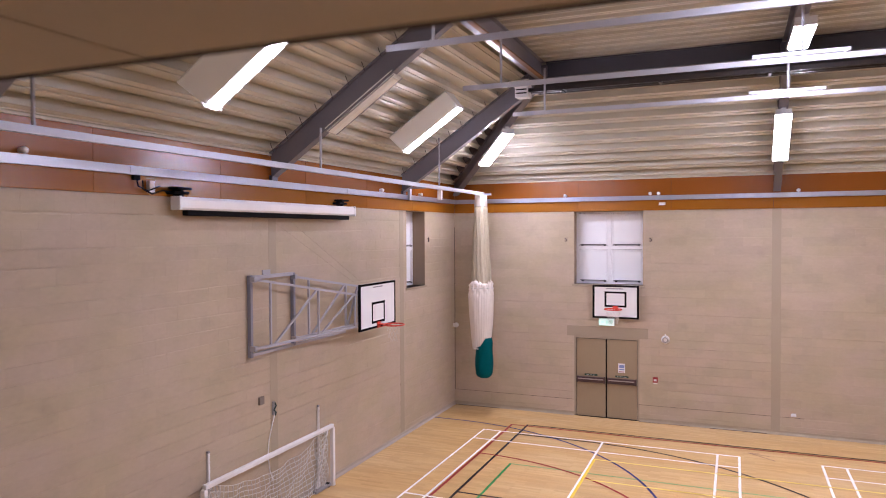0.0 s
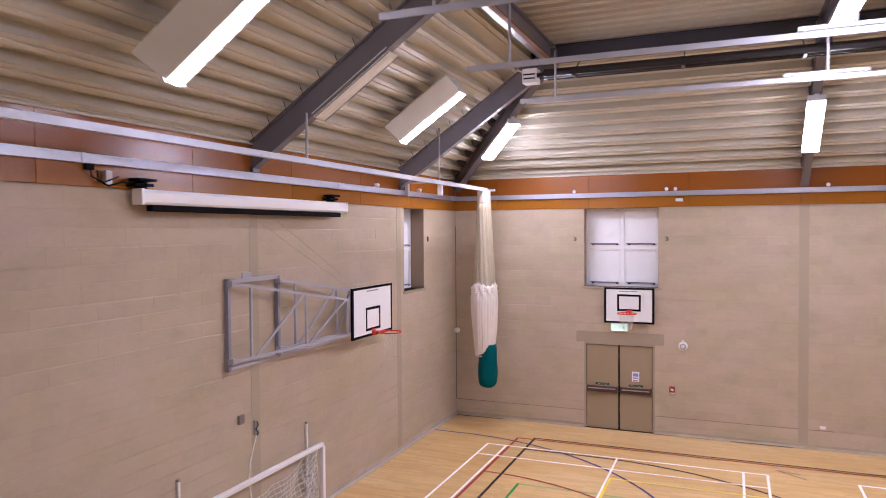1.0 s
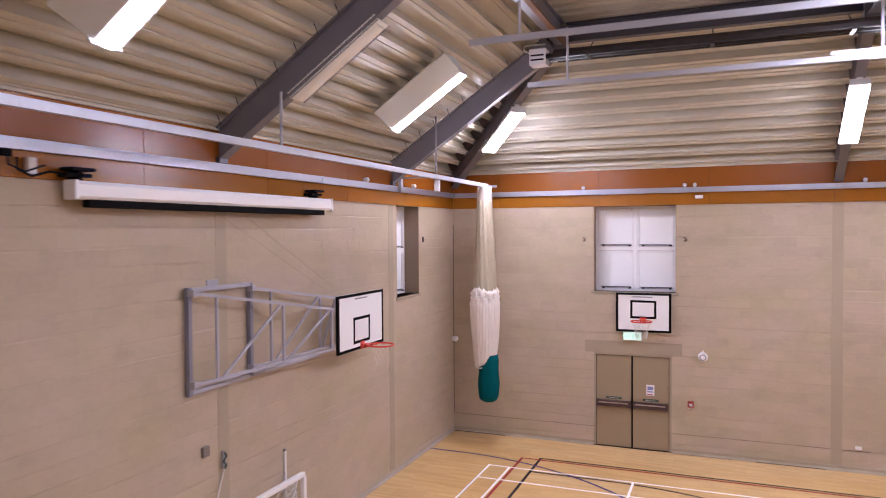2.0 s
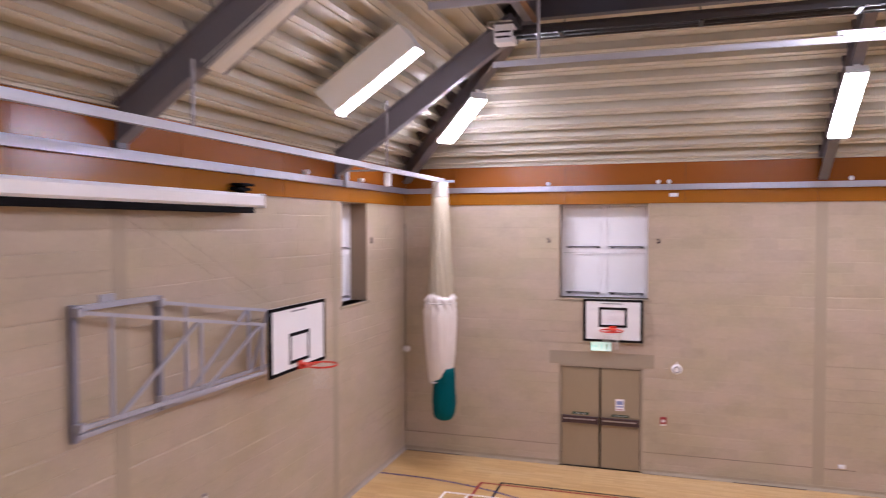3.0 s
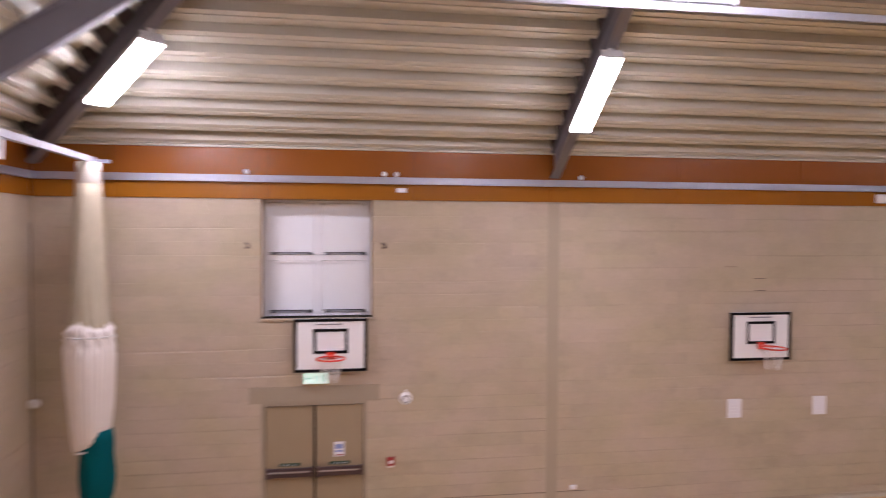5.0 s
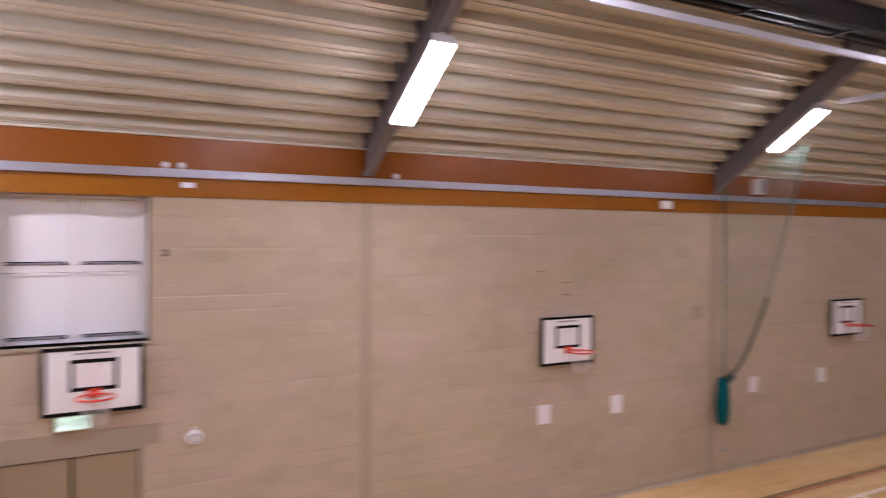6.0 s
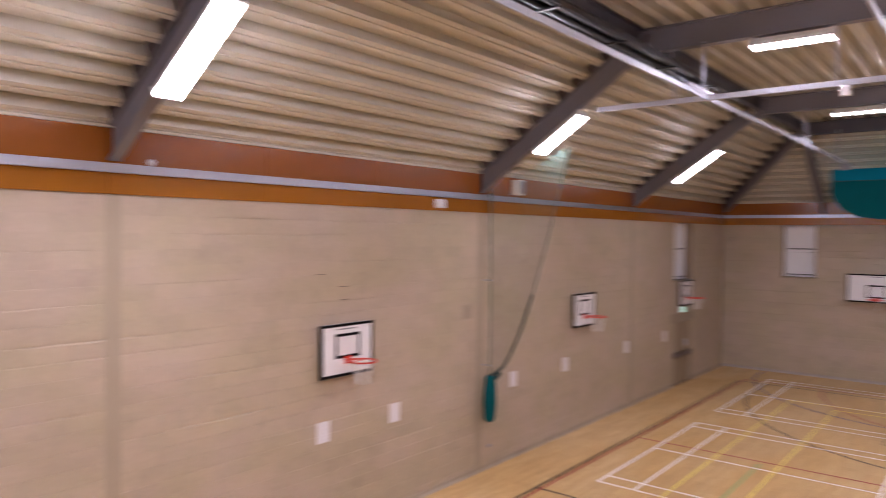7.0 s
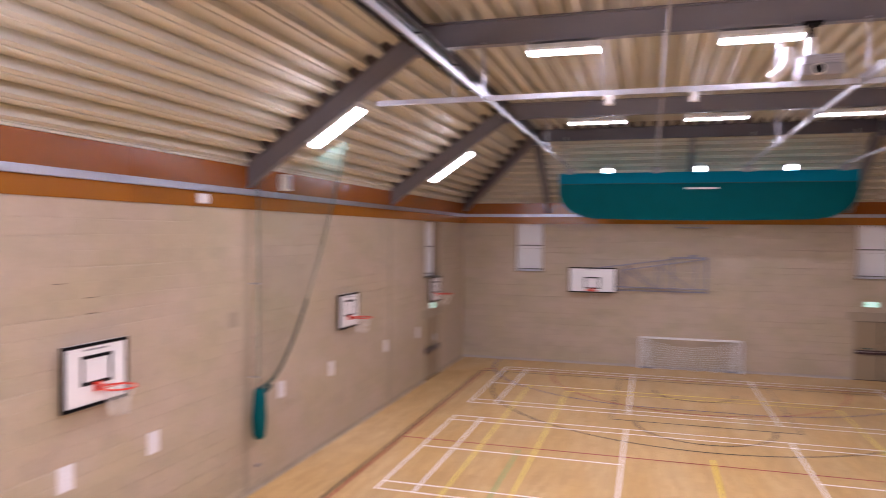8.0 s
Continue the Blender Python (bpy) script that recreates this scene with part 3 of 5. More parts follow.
tagged(link("trim", box(B(), KX0 + 0.1, KX0 + 0.2, KY0 + 0.3, KY1 - 0.25, BEAM - 0.04, BEAM - 0.01, 0.004), RUST), "rust-stained steel flat beside the roof beam", "trim", kind="structure")
# plates where the rafters meet
for x in (KX0, *[f + 0.105 for f in FRAMES], KX1):
    for y in (KY0, KY1):
        ob = tagged(link("roof_plate", box(B(), -0.13, 0.13, -0.13, 0.13, -0.10, 0.36, 0.01), STEEL), "dark grey steel joint plate", "roof plate", "roof steelwork", "structure")
        ob.matrix_basis = pose(x, y, BEAM)

# ---- lamps ----
def batten(label, lit, L=1.56, lip=0.018):
    """A strip luminaire, local x along it, its lit face down, the top of its body at z = 0."""
    t = thing("strip_light", Matrix(), label, "strip light", "roof lamps")
    part("body", sweep(B(), (-L / 2, 0, -0.10), (L / 2, 0, -0.10), [(-0.165, -lip), (-0.157, -lip), (-0.157, 0), (0.157, 0), (0.157, -lip), (0.165, -lip), (0.165, 0.02), (0.13, 0.09), (-0.13, 0.09), (-0.165, 0.02)]), HOUSING, t)
    for e in (-1, 1):
        part("end_cap", box(B(), e * L / 2 - 0.015, e * L / 2 + 0.015, -0.163, 0.163, -0.15, -0.005, 0.008), HOUSING, t)
    part("diffuser", sweep(B(), (-L / 2 + 0.016, 0, -0.155), (L / 2 - 0.016, 0, -0.155), [(-0.14, 0), (0.14, 0), (0.154, 0.012), (0.154, 0.045), (-0.154, 0.045), (-0.154, 0.012)]), lit, t, "bright white lit diffuser")
    for e in (-0.5, 0.5):
        part("bracket", box(B(), e * L - 0.02, e * L + 0.02, -0.05, 0.05, -0.015, 0.06, 0.004), HOUSING, t)
    return t


def tilt(x, y, z, heading, rise):
    """Local x points uphill along the heading, rising by rise degrees."""
    return pose(x, y, z, 0, 0, heading) @ pose(0, 0, 0, 0, -rise, 0)


RISE = math.degrees(math.atan(PITCH))
hip = math.degrees(math.atan(PITCH / math.sqrt(2)))
for x, lit, size in zip(FRAMES, (LIT, LIT_MID_FRAME, LIT_FAR_FRAME), (1.56, 1.2, 1.5)):
    strip = batten("white strip light glowing under a roof beam", lit, size)
    strip.matrix_basis = tilt(x + 0.1, Y1 - 1.87, under(1.87) - 0.03, -90, RISE)
    level = batten("white strip light glowing in a deep tray under a level beam", lit, size, 0.032)
    level.matrix_basis = pose(x + 0.16, 13.55, BEAM - 0.03, 0, 0, 90)
    for y in (10.45, 7.3):
        copy_thing(level, pose(x + 0.16, y, BEAM - 0.03, 0, 0, 90))
    if x == FRAMES[0]:
        copy_thing(strip, tilt(X0 + 1.9, Y1 - 1.9, under(1.9) + 0.02, -45, hip))


def bulkhead():
    t = thing("bulkhead_light", Matrix(), "small square lamp glowing on the end slope", "lamp", "end slope bulkheads")
    part("body", box(B(), -0.3, 0.3, -0.17, 0.17, -0.06, 0.06, 0.012), HOUSING, t)
    part("diffuser", box(B(), -0.27, 0.27, -0.145, 0.145, -0.085, -0.061, 0.008), LIT_SMALL, t, "bright white lit diffuser")
    part("bracket", box(B(), -0.05, 0.05, -0.05, 0.05, 0.06, 0.42), HOUSING, t)
    return t


lamp_e = bulkhead()
lamp_e.matrix_basis = tilt(X1 - 2.05, 13.63, under(2.05) + 0.1, 180, RISE)
for y in (10.42, 7.46):
    copy_thing(lamp_e, tilt(X1 - 2.05, y, under(2.05) + 0.13, 180, RISE))


def wedge_light():
    """A strip luminaire in a deep sheet-metal housing with one wide slanting cheek."""
    t = thing("wedge_light", Matrix(), "strip light glowing under a deep grey slanted housing", "strip light", "end slope lamps")
    L = 1.5
    part("housing", sweep(B(), (-L / 2, 0, 0), (L / 2, 0, 0), [(-0.17, 0.0), (0.12, 0.0), (0.44, 0.28), (0.42, 0.31), (-0.14, 0.36)]), COOL_WHITE, t)
    part("diffuser", sweep(B(), (-L / 2 + 0.01, 0, -0.055), (L / 2 - 0.01, 0, -0.055), [(-0.05, 0), (0.05, 0), (0.062, 0.012), (0.062, 0.054), (-0.062, 0.054), (-0.062, 0.012)]), LIT_WEDGE, t, "bright white lit diffuser")
    for e in (-1, 1):
        part("end_cap", box(B(), e * L / 2 - 0.012, e * L / 2 + 0.012, -0.172, 0.172, -0.045, 0.05, 0.005), HOUSING, t)
    return t


w = wedge_light()
w.matrix_basis = tilt(-5.42, 7.53, 7.175, 0, RISE)
copy_thing(w, tilt(-5.60, 13.68, 7.24, 0, RISE))

t = thing("strip_light", tilt(-5.66, 10.86, 7.3, 0, RISE), "old cream strip light, switched off, with a wire guard", "strip light", "roof lamps")
part("body", box(B(), -0.78, 0.78, -0.15, 0.15, -0.02, 0.07, 0.01), UNLIT, t)
part("diffuser", sweep(B(), (-0.72, 0, -0.06), (0.72, 0, -0.06), [(-0.07, 0), (0.07, 0), (0.13, 0.04), (-0.13, 0.04)]), UNLIT, t, "dull cream diffuser, unlit")
bm = B()
for y in (-0.16, 0.16):
    rod(bm, (-0.78, y, -0.03), (0.78, y, -0.03), 0.008)
for i in range(27):
    x = -0.75 + i * 0.0577
    rod(bm, (x, 0.15, -0.025), (x, 0.175, -0.025), 0.006, 5)
part("wire_guard", bm, GREY_PLASTIC, t)
bm = B()
path_tube(bm, [(0.1, 0.0, 0.06), (0.12, -0.06, 0.2), (0.1, -0.1, 0.33), (0.16, -0.11, 0.42)], 0.012)
part("cable", bm, WHITE, t)

# ---- hanging tracks ----
RAIL_Z = 7.6


def track(y):
    t = thing("net_track", pose(0, y, RAIL_Z), "pale aluminium cricket net track hung from the roof", "curtain track", "net tracks")
    part("rail", sweep(B(), (-4.25, 0, 0), (22.9, 0, 0), [(-0.015, 0), (-0.005, 0), (-0.005, 0.015), (0.005, 0.015), (0.005, 0), (0.015, 0), (0.015, 0.085), (-0.015, 0.085)]), RAIL, t)
    for x in (-3.55, *[f + 0.05 for f in FRAMES], 21.6):
        part("hanger", rod(B(), (x, 0, 0.08), (x, 0, BEAM - RAIL_Z + 0.05), 0.022), RAIL, t)
    for x in [f + 0.05 for f in FRAMES]:
        part("cross_bar", box(B(), x - 0.68, x + 0.62, -0.03, 0.03, 0.10, 0.155, 0.004), RAIL, t)
        for e in (-0.6, 0.55):
            part("clip", box(B(), x + e - 0.02, x + e + 0.02, -0.036, 0.036, 0.08, 0.12), RAIL, t)
    return t


for y in (14.93, 11.92, 8.96, 6.0):
    track(y)

t = thing("curtain_track", pose(9.3, 0, RAIL_Z), "pale steel dividing curtain track across the hall", "curtain track")
part("rail", sweep(B(), (0, 4.0, 0), (0, 17.0, 0), [(-0.035, -0.02), (0.035, -0.02), (0.035, 0.07), (-0.035, 0.07)]), RAIL, t)
for y in (5.2, 7.6, 10.2, 12.9, 15.5):
    part("hanger", bar(B(), (0, y, 0.06), (-0.15, y, BEAM - RAIL_Z), 0.035, 0.02, (0, 1, 0)), RAIL, t)

for y in (12.78, 11.43):
    part("runner", box(B(), -0.05, 0.05, y - 0.07, y + 0.07, -0.18, -0.021, 0.01), WHITE, t, "white runner under the track")

t = thing("net_track", pose(-6.27, 0, 6.12), "pale aluminium net track hung along the end wall", "curtain track")
part("rail", sweep(B(), (0, Y0 + 0.1, 0), (0, 18.75, 0), [(-0.035, 0), (0.035, 0), (0.035, 0.085), (-0.035, 0.085)]), RAIL, t)
for y in (5.2, 10.47, 15.62):
    part("hanger", rod(B(), (0, y, 0.08), (0, y, under(1.23) - 6.12 + (0.0 if abs(y - 10.47) < 0.5 else 0.45)), 0.02), GREY_PLASTIC, t)
part("wall_arm", box(B(), -1.12, -1.05, 16.24, 16.34, -0.20, 0.12, 0.004), RAIL, t)
part("wall_arm", bar(B(), (-1.08, 16.29, 0.10), (0, 16.29, 0.09), 0.02, 0.03), RAIL, t)
part("end_stop", box(B(), -0.12, 0.25, 18.68, 18.74, 0.0, 0.05, 0.005), GALV, t)
t = thing("loudspeaker", pose(-6.27, 15.66, 6.0), "small white box fixed to a track hanger", "speaker")
part("cabinet", box(B(), -0.05, 0.05, -0.045, 0.045, -0.12, 0.11, 0.01), WHITE, t)

# ---- radiant heater ----
t = thing("radiant_heater", pose(-4.2, 15.55, 8.235), "black tube radiant heater with a white burner box", "heater")
burner = part("burner_box", box(B(), -0.15, 0.16, -0.14, 0.14, -0.14, 0.15, 0.012), WHITE, t, "white burner box with dark vents")
for k in (-0.05, 0.03):
    part("vent", box(B(), -0.12, 0.12, -0.146, -0.139, k - 0.014, k + 0.014), BLACK, burner)
for y in (-0.11, 0.11):
    part("tube", rod(B(), (0.16, y, 0.0), (15.6, y, 0.0), 0.05, 12), BLACK_TUBE, t, smooth=True)
bend = [(15.6 + 0.11 * math.sin(a), -0.11 * math.cos(a), 0.0) for a in [math.pi * i / 8 for i in range(9)]]
part("return_bend", path_tube(B(), bend, 0.05, 10), BLACK_TUBE, t)
part("reflector", sweep(B(), (0.3, 0, 0.025), (15.5, 0, 0.025), [(-0.21, -0.08), (-0.20, -0.08), (-0.185, 0.0), (-0.11, 0.07), (0.11, 0.07), (0.185, 0.0), (0.20, -0.08), (0.21, -0.08), (0.195, 0.005), (0.116, 0.08), (-0.116, 0.08), (-0.195, 0.005)]), HOOD, t, "dark brown steel hood")
for k in range(8):
    x = 0.9 + k * 2.05
    part("clamp", box(B(), x - 0.03, x + 0.03, -0.18, 0.18, -0.07, -0.045, 0.004), BLACK_TUBE, t)
    part("hanger", rod(B(), (x, 0.1, 0.12), (x, 0.45, 0.32), 0.012, 5), BLACK_TUBE, t)
bm = B()
path_tube(bm, [(-0.15, 0.0, 0.1), (-0.3, 0.05, 0.18), (-0.32, 0.2, 0.3), (-0.2, 0.4, 0.36), (0.0, 0.5, 0.38)], 0.014)
part("flex_pipe", bm, UNLIT, t)


# ---- windows and doors ----
def window(m, width, height, cols, rows, label, num, back=0.30):
    """Set back in its opening; local x from 0 to width, z from 0."""
    t = thing("window_%d" % num, m, label, "window", kind="structure")
    fr = B()
    for x0, x1, z0, z1 in ((0, 0.06, 0, height), (width - 0.06, width, 0, height), (0.06, width - 0.06, 0, 0.06), (0.06, width - 0.06, height - 0.05, height)):
        box(fr, x0, x1, back - 0.02, back + 0.07, z0, z1, 0.004)
    cw, ch = (width - 0.12) / cols, (height - 0.11) / rows
    for c in range(1, cols):
        box(fr, 0.06 + c * cw - 0.05, 0.06 + c * cw + 0.05, back - 0.018, back + 0.06, 0.06, height - 0.05, 0.004)
    for r in range(1, rows):
        box(fr, 0.06, width - 0.06, back - 0.016, back + 0.06, 0.06 + r * ch - 0.05, 0.06 + r * ch + 0.05, 0.004)
    part("window_frame", fr, WINFRAME, t)
    for c in range(cols):
        for r in range(rows):
            x0, x1 = 0.06 + c * cw + 0.05 * (c > 0), 0.06 + (c + 1) * cw - 0.05 * (c < cols - 1)
            z0, z1 = 0.06 + r * ch + 0.05 * (r > 0), 0.06 + (r + 1) * ch - 0.05 * (r < rows - 1)
            sash = B()
            for a in ((x0, x0 + 0.045, z0, z1), (x1 - 0.045, x1, z0, z1), (x0 + 0.045, x1 - 0.045, z0, z0 + 0.045), (x0 + 0.045, x1 - 0.045, z1 - 0.045, z1)):
                box(sash, a[0] + 0.004, a[1] - 0.004, back - 0.008, back + 0.04, a[2] + 0.004, a[3] - 0.004, 0.004)
            sh = part("sash", sash, WINFRAME, t)
            part("pane", box(B(), x0 + 0.04, x1 - 0.04, back + 0.014, back + 0.022, z0 + 0.04, z1 - 0.04), PANE, sh, "opaque white panel")
            part("gasket", box(B(), x0 + 0.05, x1 - 0.05, back - 0.014, back - 0.004, z0 + 0.03, z0 + 0.046), BLACK, sh)
            part("stay", rod(B(), (x0 + 0.12, back - 0.03, z0 + 0.02), (x1 - 0.06, back - 0.03, z0 + 0.02), 0.012, 6), GREY_PLASTIC, sh)
            for e in (x0 + 0.12, x1 - 0.08):
                part("handle", box(B(), e - 0.03, e + 0.03, back - 0.05, back - 0.01, z0 - 0.002, z0 + 0.028, 0.004), BLACK, sh)
    # Linings coloured darker than the wall, as shade inside the opening.
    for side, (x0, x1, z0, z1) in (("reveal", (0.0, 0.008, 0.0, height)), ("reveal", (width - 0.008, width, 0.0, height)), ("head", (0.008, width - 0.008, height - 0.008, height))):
        part(side, box(B(), x0, x1, -0.003, back - 0.022, z0 + 0.001, z1), REVEAL, t, "smooth plaster lining, recess shade put into its brown")
    part("window_sill", box(B(), -0.06, width + 0.06, -0.03, back + 0.03, -0.055, 0.0, 0.006), RENDER, t, "beige rendered sill")
    return t


window(NORTH(WIN_N1[0], WIN_N1[2]), WIN_N1[1] - WIN_N1[0], WIN_N1[3] - WIN_N1[2], 2, 2, "white four-panel window set deep in the block wall", 1)
window(NORTH(WIN_N2[0], WIN_N2[2]), WIN_N2[1] - WIN_N2[0], WIN_N2[3] - WIN_N2[2], 2, 2, "white four-panel window at the far end of the hall", 2)
window(WEST(WIN_W[0], WIN_W[2]), WIN_W[1] - WIN_W[0], WIN_W[3] - WIN_W[2], 1, 2, "narrow white two-panel window in a deep reveal", 3, 0.37)
window(EAST(WIN_E1[1], WIN_E1[2]), WIN_E1[1] - WIN_E1[0], WIN_E1[3] - WIN_E1[2], 1, 2, "narrow white two-panel window in the end wall", 4)
window(EAST(WIN_E2[1], WIN_E2[2]), WIN_E2[1] - WIN_E2[0], WIN_E2[3] - WIN_E2[2], 1, 2, "narrow white two-panel window over the fire door", 5)


def lettering(name, text, size, m, mat, parent):
    cu = bpy.data.curves.new(name, "FONT")
    cu.body, cu.size, cu.align_x, cu.align_y, cu.extrude = text, size, "CENTER", "CENTER", 0.0006
    cu.materials.append(mat)
    ob = new(name, cu)
    ob.parent = parent
    ob.matrix_basis = m
    return ob


def fire_door(m, width, height, num, notice=True):
    t = thing("door_%d" % num, m, "closed brown double fire door with push bars", "door", kind="structure")
    fr = B()
    box(fr, 0, 0.05, -0.004, 0.14, 0, height, 0.003)
    box(fr, width - 0.05, width, -0.004, 0.14, 0, height, 0.003)
    box(fr, 0.05, width - 0.05, -0.004, 0.14, height - 0.05, height, 0.003)
    part("door_frame", fr, RENDER, t)
    part("shadow_gap", box(B(), 0.05, width - 0.05, 0.075, 0.09, 0.0, height - 0.05), BLACK, t)
    mid = width / 2
    for k, (a, b) in enumerate(((0.062, mid - 0.018), (mid + 0.018, width - 0.062))):
        leaf = part("leaf", box(B(), a, b, 0.02, 0.066, 0.016, height - 0.066, 0.004), DOOR, t)
        part("push_bar", box(B(), a + 0.03, b - 0.03, -0.045, 0.02, 0.955, 1.105, 0.012), BRONZE, leaf, "dark bronze push bar")
        part("bar_strip", box(B(), a + 0.05, b - 0.07, -0.054, -0.044, 1.035, 1.062, 0.003), CHROME, leaf)
        for e in (a + 0.035, b - 0.035):
            part("bar_end", box(B(), e - 0.022, e + 0.022, -0.055, 0.02, 0.945, 1.115, 0.008), BRONZE, leaf)
        sign = part("sign", box(B(), (a + b) / 2 - 0.175, (a + b) / 2 + 0.175, 0.014, 0.0195, 1.135, 1.185), SIGN_GREEN, leaf, "green push bar instruction strip")
        lettering("writing", "Push bar to open", 0.036, pose((a + b) / 2, 0.013, 1.158, 90, 0, 0), WHITE, sign)
    part("meeting_edge", box(B(), mid - 0.017, mid + 0.017, 0.012, 0.07, 0.016, height - 0.066), BLACK, t)
    if notice:
        n = part("notice", box(B(), mid + 0.32, mid + 0.50, 0.013, 0.0195, 1.27, 1.52), PAPER, t, "white notice with blue and red printing")
        part("print", box(B(), mid + 0.345, mid + 0.475, 0.011, 0.0128, 1.40, 1.48), SIGN_BLUE, n)
        part("print", box(B(), mid + 0.345, mid + 0.475, 0.011, 0.0128, 1.345, 1.375), SIGN_BLUE, n)
        part("print", box(B(), mid + 0.345, mid + 0.475, 0.011, 0.0128, 1.285, 1.305), RED, n)
    part("threshold", box(B(), 0, width, -0.02, 0.14, 0.0, 0.012, 0.003), BLACK, t)
    return t


fire_door(NORTH(DOOR_N1[0]), DOOR_N1[1] - DOOR_N1[0], DOOR_N1[3], 1)
fire_door(NORTH(DOOR_N2[0]), DOOR_N2[1] - DOOR_N2[0], DOOR_N2[3], 2)
fire_door(EAST(DOOR_E[1]), DOOR_E[1] - DOOR_E[0], DOOR_E[3], 3)
for m, w0, z in ((NORTH(DOOR_N1[0], DOOR_N1[3]), 1.76, 0), (NORTH(DOOR_N2[0], DOOR_N2[3]), 1.78, 0), (EAST(DOOR_E[1], DOOR_E[3]), 1.76, 0)):
    ob = tagged(link("lintel", box(B(), -0.2, w0 + 0.22, -0.014, 0.0, 0.0, 0.28, 0.004), RENDER), "smooth beige concrete lintel over a door", "lintel", kind="structure")
    ob.matrix_basis = m


# ---- basketball boards ----
def cord_net(bm, z, r0, r1, depth, y, left=12):
    """The small string net under a ring."""
    n = 12
    levels = [(z - depth * k / 5, r0 + (r1 - r0) * math.sqrt(k / 5)) for k in range(6)]
    for k in range(5):
        (za, ra), (zb, rb) = levels[k], levels[k + 1]
        for i in range(left):
            for s_ in (-1, 1):
                a = 2 * math.pi * (i + 0.5 * (k % 2)) / n
                b = a + s_ * math.pi / n
                rod(bm, (ra * math.cos(a), y + ra * math.sin(a), za), (rb * math.cos(b), y + rb * math.sin(b), zb), 0.0035, 3)
    return bm


def board(t, w, h, ring_z, back, target=(0.59, 0.45), target_z=0.32, left=12):
    """Board parts under the thing t; local x across, z up from the board's lower edge, board face at y = -back."""
    f = -back
    part("panel", box(B(), -w / 2, w / 2, f, f + 0.03, 0, h, 0.004), WHITE, t)
    edge = B()
    for a in ((-w / 2, w / 2, 0, 0.05), (-w / 2, w / 2, h - 0.05, h), (-w / 2, -w / 2 + 0.05, 0.05, h - 0.05), (w / 2 - 0.05, w / 2, 0.05, h - 0.05)):
        box(edge, a[0], a[1], f - 0.006, f - 0.0005, a[2], a[3])
    box(edge, -w / 2 - 0.004, -w / 2, f - 0.006, f + 0.034, 0, h)
    box(edge, w / 2, w / 2 + 0.004, f - 0.006, f + 0.034, 0, h)
    part("border", edge, BLACK, t, "black painted border")
    tw, th = target
    sq = B()
    for a in ((-tw / 2, tw / 2, target_z, target_z + 0.05), (-tw / 2, tw / 2, target_z + th - 0.05, target_z + th), (-tw / 2, -tw / 2 + 0.05, target_z + 0.05, target_z + th - 0.05), (tw / 2 - 0.05, tw / 2, target_z + 0.05, target_z + th - 0.05)):
        box(sq, a[0], a[1], f - 0.005, f - 0.0005, a[2], a[3])
    part("target", sq, BLACK, t, "black target rectangle")
    part("maker_mark", box(B(), -0.24, 0.2, f - 0.004, f - 0.0005, h - 0.105, h - 0.082), GREY_PLASTIC, t)
    hoop = part("hoop", ring(B(), (0, f - 0.15 - 0.225, ring_z), 0.225, 0.014), RING, t, "orange-red steel hoop", True)
    br = B()
    box(br, -0.07, 0.07, f - 0.02, f - 0.007, ring_z - 0.08, ring_z + 0.05, 0.004)
    sweep(br, (0, f - 0.02, ring_z - 0.014), (0, f - 0.16, ring_z - 0.014), [(-0.075, 0), (0.075, 0), (0.075, 0.02), (-0.075, 0.02)])
    for e in (-1, 1):
        rod(br, (e * 0.06, f - 0.02, ring_z - 0.07), (e * 0.12, f - 0.24, ring_z - 0.012), 0.009, 6)
    part("bracket", br, RING, hoop)
    part("net", cord_net(B(), ring_z, 0.22, 0.12, 0.38, f - 0.375, left), NETCORD, hoop, "white string net")


def wall_board(x, z, wide=1.22):
    t = thing("basketball_board", NORTH(x, z), "white wall-mounted basketball board with black border and orange hoop", "basketball hoop", "wall boards")
    for e in (-0.42, 0.42):
        part("batten", box(B(), e - 0.04, e + 0.04, -0.10, -0.006, 0.06, 0.82, 0.004), BLACK, t)
    board(t, wide, 0.90, 0.29, 0.13, (0.58, 0.42), 0.31)
    return t


for x, wide in ((-2.785, 1.22), (5.15, 1.22), (13.84, 1.22), (21.5, 1.22)):
    wall_board(x, 2.755, wide)


